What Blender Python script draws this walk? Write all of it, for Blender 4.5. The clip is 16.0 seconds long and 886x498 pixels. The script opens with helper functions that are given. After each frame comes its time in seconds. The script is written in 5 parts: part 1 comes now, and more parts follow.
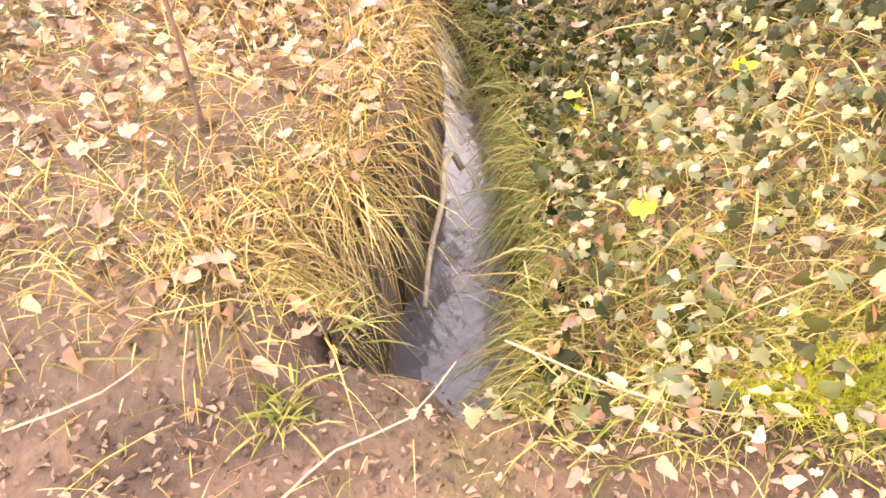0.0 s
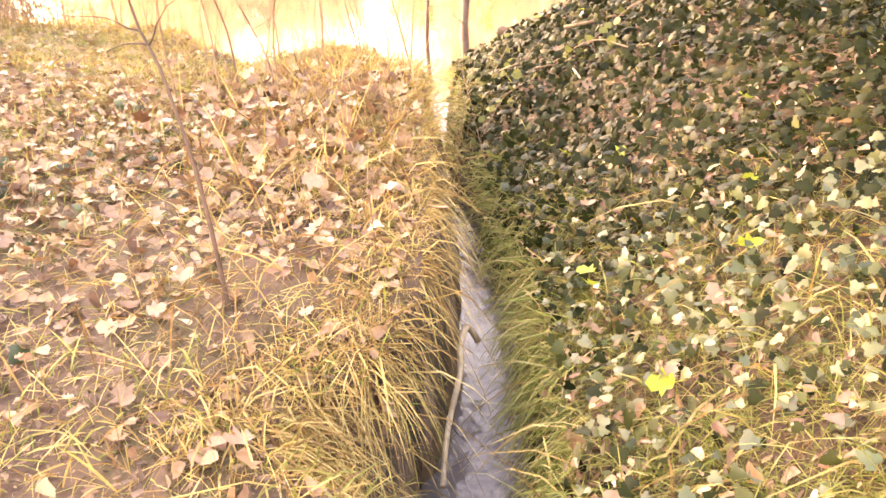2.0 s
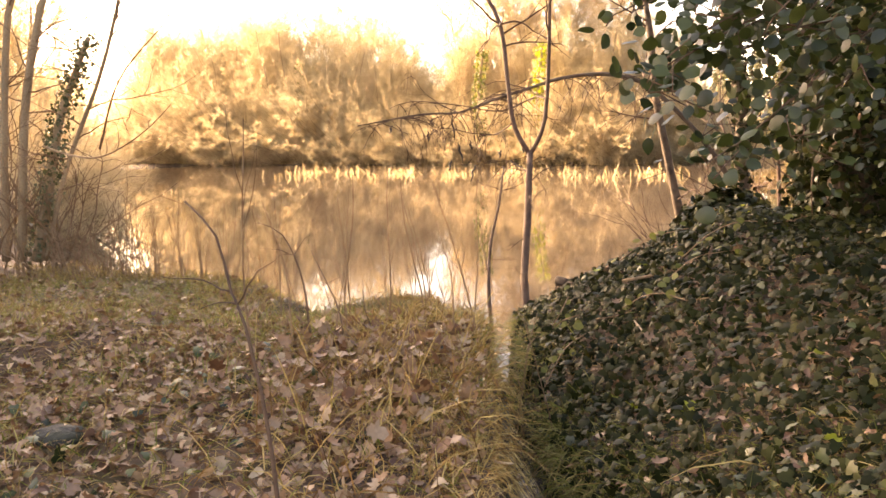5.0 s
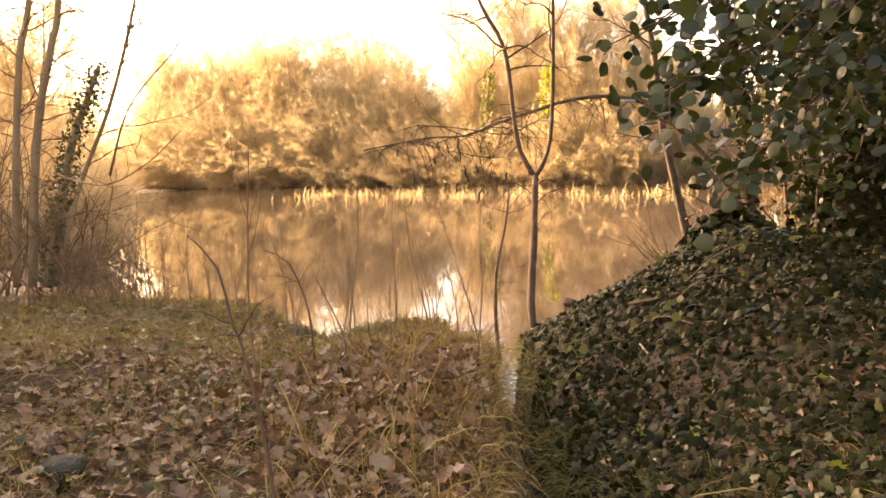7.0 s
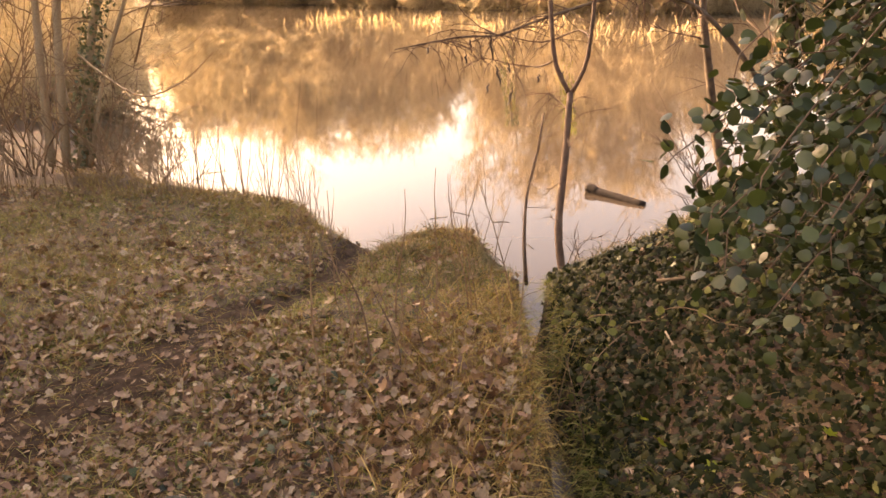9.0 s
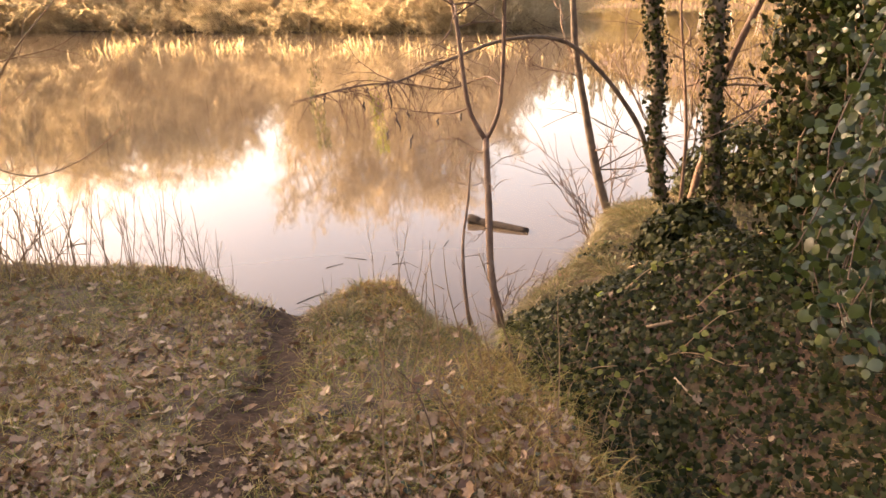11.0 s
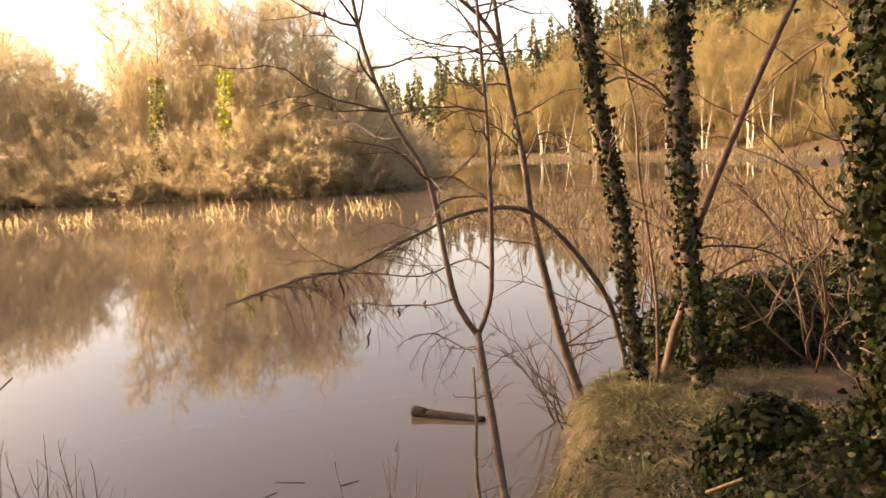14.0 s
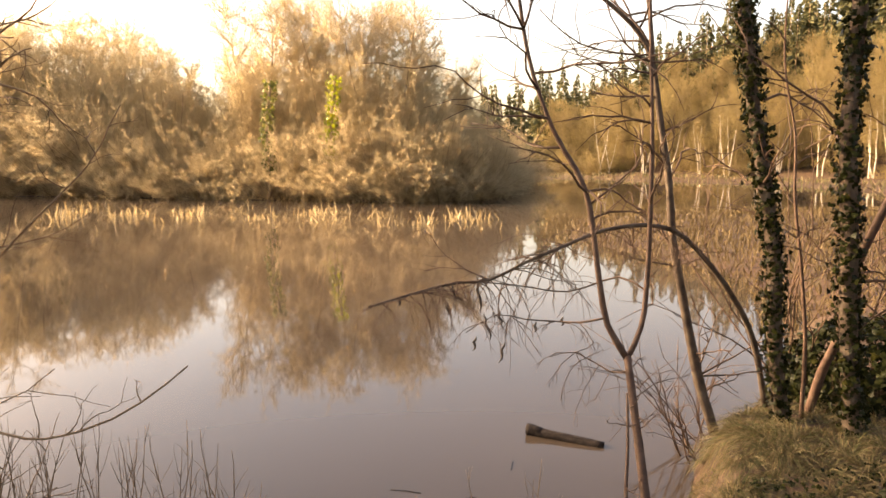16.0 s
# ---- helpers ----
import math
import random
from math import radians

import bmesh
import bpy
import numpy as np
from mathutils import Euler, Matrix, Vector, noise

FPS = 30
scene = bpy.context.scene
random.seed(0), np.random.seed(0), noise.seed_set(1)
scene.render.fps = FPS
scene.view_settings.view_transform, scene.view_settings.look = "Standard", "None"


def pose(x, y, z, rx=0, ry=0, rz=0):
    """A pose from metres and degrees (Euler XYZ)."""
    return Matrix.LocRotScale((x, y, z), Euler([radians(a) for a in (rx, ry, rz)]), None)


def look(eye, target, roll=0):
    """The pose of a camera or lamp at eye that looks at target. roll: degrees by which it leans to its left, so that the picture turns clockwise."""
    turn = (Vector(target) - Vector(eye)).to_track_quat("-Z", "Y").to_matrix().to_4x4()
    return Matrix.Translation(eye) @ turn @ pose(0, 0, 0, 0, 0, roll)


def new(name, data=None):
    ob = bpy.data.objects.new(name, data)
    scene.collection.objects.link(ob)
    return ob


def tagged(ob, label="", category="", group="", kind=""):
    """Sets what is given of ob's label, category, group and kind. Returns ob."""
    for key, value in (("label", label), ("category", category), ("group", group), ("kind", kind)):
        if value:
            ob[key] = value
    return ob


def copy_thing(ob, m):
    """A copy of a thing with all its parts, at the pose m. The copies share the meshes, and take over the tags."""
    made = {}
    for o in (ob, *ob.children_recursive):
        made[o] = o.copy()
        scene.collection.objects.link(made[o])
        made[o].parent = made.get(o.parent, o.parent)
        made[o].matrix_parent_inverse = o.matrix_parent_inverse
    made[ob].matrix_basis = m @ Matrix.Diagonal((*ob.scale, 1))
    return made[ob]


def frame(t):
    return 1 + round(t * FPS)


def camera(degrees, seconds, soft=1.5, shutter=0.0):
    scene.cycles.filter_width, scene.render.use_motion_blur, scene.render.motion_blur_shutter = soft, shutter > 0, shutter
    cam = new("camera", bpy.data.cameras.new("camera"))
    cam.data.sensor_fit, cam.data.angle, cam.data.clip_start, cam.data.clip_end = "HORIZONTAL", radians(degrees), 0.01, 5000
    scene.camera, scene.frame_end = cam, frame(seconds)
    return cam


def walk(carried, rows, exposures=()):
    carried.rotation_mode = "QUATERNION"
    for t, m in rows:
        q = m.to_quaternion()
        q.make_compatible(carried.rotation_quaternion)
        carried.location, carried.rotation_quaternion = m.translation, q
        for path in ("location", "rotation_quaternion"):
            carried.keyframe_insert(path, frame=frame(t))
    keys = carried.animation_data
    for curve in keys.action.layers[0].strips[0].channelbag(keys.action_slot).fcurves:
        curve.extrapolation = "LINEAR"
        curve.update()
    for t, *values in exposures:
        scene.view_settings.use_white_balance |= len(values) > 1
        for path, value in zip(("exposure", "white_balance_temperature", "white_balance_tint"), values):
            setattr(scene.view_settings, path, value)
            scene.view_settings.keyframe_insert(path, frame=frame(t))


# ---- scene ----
cam = camera(63.0, 16.0, soft=1.6)
METRES, EYE, TILT, LEAN, TURN = 4.6, 0.92, -40.9, 0.0, 0.0
ROWS = [
    (0.0, 0.0, 0.0, 0.0, -0.0, 0.0, 0.0),
    (0.5, 0.0007, -0.0006, 0.0008, 0.18, 2.19, 0.17),
    (1.0, 0.0002, -0.0023, 0.0019, 0.24, 5.73, 0.37),
    (1.5, -0.0001, -0.004, 0.0027, 0.85, 9.52, 0.32),
    (2.0, -0.0004, -0.0063, 0.0038, 1.3, 13.08, 0.19),
    (2.5, -0.0006, -0.0081, 0.005, 1.78, 16.63, -0.24),
    (3.0, -0.0019, -0.0099, 0.0057, 3.18, 21.0, -1.13),
    (3.5, -0.0028, -0.0111, 0.0061, 3.9, 24.73, -2.21),
    (4.0, -0.0039, -0.0123, 0.0073, 4.46, 29.61, -2.38),
    (4.5, -0.0041, -0.013, 0.0072, 4.87, 31.38, -2.33),
    (7.0, 0.0012, -0.0183, 0.0091, 6.11, 33.74, -2.28),
    (7.5, 0.0073, -0.0344, 0.0362, 6.39, 29.93, -4.02),
    (8.0, 0.0041, -0.1023, 0.1068, 7.24, 24.01, -4.65),
    (10.5, -0.1819, -0.1508, 0.1967, -1.99, 18.43, 2.23),
    (11.0, -0.2589, -0.1487, 0.2347, -5.52, 20.44, 6.83),
    (11.5, -0.3066, -0.1027, 0.275, -4.75, 21.7, 7.13),
    (12.0, -0.3239, -0.0592, 0.3355, -5.53, 26.17, 7.52),
    (12.5, -0.366, -0.0191, 0.3685, -9.46, 26.7, 10.7),
    (13.0, -0.4194, 0.015, 0.4108, -12.92, 27.02, 14.31),
    (13.5, -0.4303, 0.0487, 0.4361, -11.37, 29.46, 12.64),
    (14.0, -0.4034, 0.0886, 0.4727, -13.55, 30.84, 15.89),
    (14.5, -0.4069, 0.1083, 0.4908, -15.01, 33.15, 15.43),
    (15.0, -0.4529, 0.13, 0.5073, -12.63, 33.57, 15.69),
    (15.5, -0.4846, 0.1377, 0.5123, -12.74, 33.07, 13.28),
    (16.0, -0.4838, 0.1424, 0.5137, -9.51, 32.65, 9.05),
]
EXPOSURES = [(0.0, 5.25, 10500, 33), (1.5, 5.25, 10500, 34), (2.5, 4.8, 10400, 34), (3.5, 4.05, 10300, 33), (4.5, 3.45, 9300, 28), (7.0, 2.9, 10800, 30), (8.0, 2.9, 11500, 33),
             (10.5, 3.2, 9700, 31), (12.0, 2.7, 9300, 27), (14.0, 2.32, 9100, 25), (16.0, 2.22, 9100, 24)]
walk(cam, [(t, pose(0, 0, EYE, TILT, LEAN, TURN) @ pose(METRES * x, METRES * y, METRES * z, 90 + pitch, roll, yaw)) for t, x, y, z, yaw, pitch, roll in ROWS], EXPOSURES)

# ---- light: a low hazy winter sun behind the wood across the pond ----
SUN_AZ, SUN_EL = 58.0, 20.0
world = bpy.data.worlds.new("sky")
scene.world = world
world.use_nodes = True
wt = world.node_tree
sky = wt.nodes.new("ShaderNodeTexSky")
sky.sky_type, sky.sun_disc = "NISHITA", False
sky.sun_elevation, sky.sun_rotation = radians(SUN_EL), radians(-SUN_AZ)
sky.air_density, sky.dust_density, sky.ozone_density = 1.0, 2.8, 0.7
wt.links.new(sky.outputs[0], wt.nodes["Background"].inputs[0])
wt.nodes["Background"].inputs[1].default_value = 0.12
sun = new("sun", bpy.data.lights.new("sun", "SUN"))
sun.data.energy, sun.data.angle, sun.data.color = 5.0, radians(16), (1.0, 0.87, 0.68)
sun.matrix_world = look((-math.sin(radians(SUN_AZ)) * 50, math.cos(radians(SUN_AZ)) * 50, math.tan(radians(SUN_EL)) * 50), (0, 0, 0))

# ---- materials ----
rng = np.random.default_rng(7)


def make_material(name, ramp, rough=0.8, scale=8.0, island=False, translucent=0.0, bump=0.3, fine=60.0, spec=0.3, metal=0.0):
    """Procedural surface: a colour ramp over coarse noise (or over each piece at random), fine grain and bump."""
    m = bpy.data.materials.new(name)
    m.use_nodes = True
    t = m.node_tree
    b = t.nodes["Principled BSDF"]
    co = t.nodes.new("ShaderNodeTexCoord")
    n1, n2 = t.nodes.new("ShaderNodeTexNoise"), t.nodes.new("ShaderNodeTexNoise")
    n1.inputs["Scale"].default_value, n1.inputs["Detail"].default_value = scale, 6
    n2.inputs["Scale"].default_value, n2.inputs["Detail"].default_value = fine, 4
    for n in (n1, n2):
        t.links.new(co.outputs["Object"], n.inputs["Vector"])
    cr = t.nodes.new("ShaderNodeValToRGB")
    cr.color_ramp.elements.remove(cr.color_ramp.elements[0])
    lo, hi = (0.0, 1.0) if island else (0.30, 0.70)
    for k, c in enumerate(ramp):
        at = lo + (hi - lo) * k / max(1, len(ramp) - 1)
        e = cr.color_ramp.elements[0] if k == 0 else cr.color_ramp.elements.new(at)
        e.position, e.color = at, (*c, 1)
    if island:
        g = t.nodes.new("ShaderNodeNewGeometry")
        t.links.new(g.outputs["Random Per Island"], cr.inputs[0])
    else:
        t.links.new(n1.outputs[0], cr.inputs[0])
    mix = t.nodes.new("ShaderNodeMixRGB")
    mix.blend_type = "MULTIPLY"
    mix.inputs[0].default_value = 0.55
    cr2 = t.nodes.new("ShaderNodeValToRGB")
    cr2.color_ramp.elements[0].position, cr2.color_ramp.elements[0].color = 0.3, (0.45, 0.43, 0.40, 1)
    cr2.color_ramp.elements[1].position, cr2.color_ramp.elements[1].color = 0.65, (1, 1, 1, 1)
    t.links.new(n2.outputs[0], cr2.inputs[0])
    t.links.new(cr.outputs[0], mix.inputs[1])
    t.links.new(cr2.outputs[0], mix.inputs[2])
    t.links.new(mix.outputs[0], b.inputs["Base Color"])
    b.inputs["Roughness"].default_value = rough
    b.inputs["Specular IOR Level"].default_value = spec
    b.inputs["Metallic"].default_value = metal
    if bump:
        bp = t.nodes.new("ShaderNodeBump")
        bp.inputs["Strength"].default_value, bp.inputs["Distance"].default_value = bump, 0.02
        t.links.new(n2.outputs[0], bp.inputs["Height"])
        t.links.new(bp.outputs[0], b.inputs["Normal"])
    if translucent:
        tr, mx = t.nodes.new("ShaderNodeBsdfTranslucent"), t.nodes.new("ShaderNodeMixShader")
        t.links.new(mix.outputs[0], tr.inputs[0])
        mx.inputs[0].default_value = translucent
        t.links.new(b.outputs[0], mx.inputs[1])
        t.links.new(tr.outputs[0], mx.inputs[2])
        t.links.new(mx.outputs[0], t.nodes["Material Output"].inputs[0])
    return m


M_GROUND = make_material("earth", [(0.024, 0.013, 0.008), (0.062, 0.034, 0.020), (0.10, 0.058, 0.034), (0.070, 0.050, 0.02), (0.085, 0.048, 0.029)], 0.75, 2.6, bump=0.4, fine=60)
M_LITTER = make_material("dead_leaves", [(0.08, 0.035, 0.018), (0.20, 0.095, 0.045), (0.30, 0.165, 0.08), (0.24, 0.14, 0.085), (0.42, 0.28, 0.16), (0.13, 0.06, 0.032), (0.48, 0.36, 0.23)], 0.5, island=True, translucent=0.15, bump=0.15, spec=0.45)
M_CRUMBS = make_material("leaf_crumbs", [(0.05, 0.025, 0.015), (0.10, 0.055, 0.03), (0.17, 0.10, 0.06), (0.26, 0.17, 0.11), (0.08, 0.045, 0.025)], 0.6, island=True, bump=0.1, spec=0.3)
M_DRYGRASS = make_material("dry_grass", [(0.12, 0.06, 0.02), (0.28, 0.16, 0.05), (0.42, 0.28, 0.10), (0.52, 0.39, 0.16), (0.33, 0.25, 0.07), (0.20, 0.11, 0.04)], 0.7, island=True, translucent=0.3, bump=0.0)
M_GREENGRASS = make_material("green_grass", [(0.11, 0.13, 0.02), (0.19, 0.21, 0.04), (0.30, 0.28, 0.08), (0.42, 0.35, 0.14)], 0.6, island=True, translucent=0.35, bump=0.0)
M_STRAW = make_material("straw", [(0.13, 0.09, 0.045), (0.20, 0.15, 0.075), (0.30, 0.24, 0.13), (0.09, 0.10, 0.035), (0.12, 0.12, 0.04)], 0.7, island=True, translucent=0.3, bump=0.0)
# Near-black ivy: the shade on the mound is put into the leaf colour
M_IVYSHADE = make_material("ivy_leaf_shaded", [(0.008, 0.011, 0.003), (0.014, 0.018, 0.004), (0.025, 0.029, 0.007), (0.016, 0.020, 0.006), (0.045, 0.044, 0.010)], 0.45, island=True, translucent=0.10, bump=0.1, fine=25, spec=0.09)
# Pale copy of the ivy leaf, with the light on it put into the colour
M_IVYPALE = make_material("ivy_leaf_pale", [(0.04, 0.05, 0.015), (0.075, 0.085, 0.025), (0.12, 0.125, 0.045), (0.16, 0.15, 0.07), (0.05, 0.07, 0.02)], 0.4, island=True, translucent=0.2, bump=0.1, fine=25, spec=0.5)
M_REEDBED = make_material("reed_bed", [(0.08, 0.055, 0.022), (0.125, 0.088, 0.038), (0.17, 0.12, 0.055)], 0.7, island=True, translucent=0.25, bump=0.0)
M_WETWOOD = make_material("wet_wood", [(0.025, 0.020, 0.016), (0.06, 0.045, 0.035)], 0.6, 14.0, bump=0.4, fine=80)
M_LOG = make_material("soaked_log", [(0.012, 0.009, 0.008), (0.03, 0.022, 0.018), (0.05, 0.04, 0.033)], 0.8, 14.0, bump=0.6, fine=80, spec=0.15)
M_MUD = make_material("trodden_mud", [(0.022, 0.013, 0.008), (0.055, 0.033, 0.021), (0.095, 0.058, 0.037)], 0.85, 14.0, bump=0.9, fine=40, spec=0.08)
M_WETSOIL = make_material("wet_soil", [(0.008, 0.005, 0.003), (0.018, 0.011, 0.007), (0.032, 0.020, 0.012)], 0.6, 12.0, bump=0.8, fine=45, spec=0.3)
M_DRYSTEM = make_material("dry_stem", [(0.17, 0.105, 0.06), (0.28, 0.18, 0.10)], 0.7, 6.0, bump=0.0)
# Brighter copy of the ivy leaf, sunlight put into its colour
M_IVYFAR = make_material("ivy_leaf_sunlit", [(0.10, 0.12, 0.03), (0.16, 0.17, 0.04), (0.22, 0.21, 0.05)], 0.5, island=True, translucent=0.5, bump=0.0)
# Lit copy of the ivy leaf: its lighter green stands in for light
M_IVYLIT = make_material("ivy_leaf_lit", [(0.012, 0.022, 0.006), (0.025, 0.042, 0.010), (0.045, 0.065, 0.015), (0.07, 0.09, 0.02)], 0.35, island=True, translucent=0.3, bump=0.1, fine=25, spec=0.5)
M_YELLOW = make_material("yellow_green_leaf", [(0.34, 0.36, 0.03), (0.26, 0.33, 0.03), (0.48, 0.44, 0.05)], 0.4, island=True, translucent=0.5, bump=0.0)
M_BARK = make_material("bark", [(0.06, 0.042, 0.030), (0.12, 0.085, 0.06), (0.18, 0.14, 0.10)], 0.85, 9.0, bump=0.6, fine=90)
M_BARKRED = make_material("sapling_bark", [(0.07, 0.040, 0.028), (0.13, 0.075, 0.05), (0.17, 0.11, 0.075)], 0.7, 12.0, bump=0.3, fine=110)
M_TWIG = make_material("twig_bark", [(0.07, 0.040, 0.026), (0.15, 0.09, 0.055)], 0.7, 5.0, bump=0.0)
M_PALESTICK = make_material("bare_stick", [(0.30, 0.21, 0.13), (0.42, 0.32, 0.21)], 0.6, 20.0, bump=0.1)
# Bark and twigs lightened: sunlit haze over the wood is put into their colour
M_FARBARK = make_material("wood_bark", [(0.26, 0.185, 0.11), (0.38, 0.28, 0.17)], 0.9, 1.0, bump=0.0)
M_HAZETWIG = make_material("hazed_wood_twigs", [(0.54, 0.43, 0.26), (0.64, 0.52, 0.32), (0.71, 0.59, 0.39)], 0.8, 0.3, translucent=0.6, bump=0.0)
M_PALEBARK = make_material("pale_bark", [(0.45, 0.40, 0.32), (0.60, 0.55, 0.45)], 0.8, 2.0, bump=0.0)
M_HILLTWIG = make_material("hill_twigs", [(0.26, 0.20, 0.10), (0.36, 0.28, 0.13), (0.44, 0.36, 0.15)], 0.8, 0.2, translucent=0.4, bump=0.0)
M_CONIFER = make_material("conifer_needles", [(0.08, 0.09, 0.045), (0.12, 0.12, 0.055), (0.16, 0.15, 0.07)], 0.8, island=True, translucent=0.2, bump=0.0)
M_REED = make_material("reed", [(0.42, 0.30, 0.15), (0.58, 0.44, 0.22), (0.68, 0.54, 0.31)], 0.7, island=True, translucent=0.3, bump=0.0)


def water_material(name, colour, ripple, size):
    m = bpy.data.materials.new(name)
    m.use_nodes = True
    t = m.node_tree
    b = t.nodes["Principled BSDF"]
    b.inputs["Base Color"].default_value = (*colour, 1)
    b.inputs["Roughness"].default_value, b.inputs["IOR"].default_value = 0.03, 1.33
    co, n = t.nodes.new("ShaderNodeTexCoord"), t.nodes.new("ShaderNodeTexNoise")
    n.inputs["Scale"].default_value, n.inputs["Detail"].default_value = size, 3
    t.links.new(co.outputs["Object"], n.inputs["Vector"])
    bp = t.nodes.new("ShaderNodeBump")
    bp.inputs["Strength"].default_value, bp.inputs["Distance"].default_value = ripple, 0.02
    t.links.new(n.outputs[0], bp.inputs["Height"])
    t.links.new(bp.outputs[0], b.inputs["Normal"])
    return m


M_POND = water_material("pond_water", (0.065, 0.049, 0.036), 0.035, 1.3)
M_STREAM = water_material("stream_water", (0.09, 0.075, 0.072), 0.45, 15.0)

# ---- the lie of the land ----
W = -1.02
POND = np.array([(-43, 73), (-29, 49), (-16.5, 27), (-12.6, 20), (-8.6, 12.4), (-6.9, 10.2), (-5.4, 8.9), (-4.4, 8.1), (-3.2, 7.75), (-2.3, 7.35), (-1.95, 6.7), (-1.6, 6.55), (-1.35, 6.85), (-0.85, 7.0), (-0.42, 6.9), (-0.30, 6.4),
                 (-0.22, 5.6), (-0.06, 5.6), (0.10, 6.15), (0.35, 6.5), (0.97, 7.2), (1.9, 8.55), (3.0, 9.3), (5, 11), (8.0, 14.6), (8.9, 18.5), (8.6, 23), (8.2, 28), (12, 36),
                 (19, 34), (32, 33), (40, 41), (42, 55), (40, 70), (34, 85), (24, 77), (18, 66), (12.3, 51), (7, 49.5), (-5, 58), (-18, 68), (-36, 79)], float)


def pond_distance(x, y):
    """Metres from the shoreline: positive on land, negative over water."""
    best, inside = np.full(x.shape, 1e9), np.zeros(x.shape, bool)
    for (x0, y0), (x1, y1) in zip(POND, np.roll(POND, -1, 0)):
        dx, dy = x1 - x0, y1 - y0
        u = np.clip(((x - x0) * dx + (y - y0) * dy) / (dx * dx + dy * dy), 0, 1)
        best = np.minimum(best, np.hypot(x - x0 - u * dx, y - y0 - u * dy))
        cross = (y0 > y) != (y1 > y)
        inside ^= cross & (x < x0 + (y - y0) * dx / (dy if dy else 1e-9))
    return np.where(inside, -best, best)


def smooth(u):
    u = np.clip(u, 0, 1)
    return u * u * (3 - 2 * u)


def stream_x(y):
    return np.interp(y, [0.8, 1.2, 1.6, 2.1, 2.6, 3.2, 4.0, 5.0, 5.8], [0.0, 0.04, 0.085, 0.075, 0.02, -0.04, -0.11, -0.16, -0.14])


def stream_z(y):
    return np.interp(y, [0.8, 2.0, 3.0, 4.0, 5.0, 5.5], [-0.27, -0.36, -0.46, -0.62, -0.90, W])


def stream_half(y):
    return 0.012 * np.sin(7 * y) + 0.010 * np.sin(17 * y + 1) + np.interp(y, [0.8, 1.5, 2.2, 3.0, 4.0, 5.0, 5.8], [0.11, 0.085, 0.06, 0.045, 0.045, 0.05, 0.08])


def wave(x, y, k, seed):
    r = np.random.default_rng(seed)
    z = np.zeros(np.shape(x))
    for _ in range(6):
        a, ph, f = r.uniform(0, 6.28), r.uniform(0, 6.28), k * r.uniform(0.6, 1.7)
        z = z + np.sin(f * (x * math.cos(a) + y * math.sin(a)) + ph)
    return z / 6


def bump_at(x, y, cx, cy, rx, ry):
    return np.exp(-((x - cx) / rx) ** 2 - ((y - cy) / ry) ** 2)


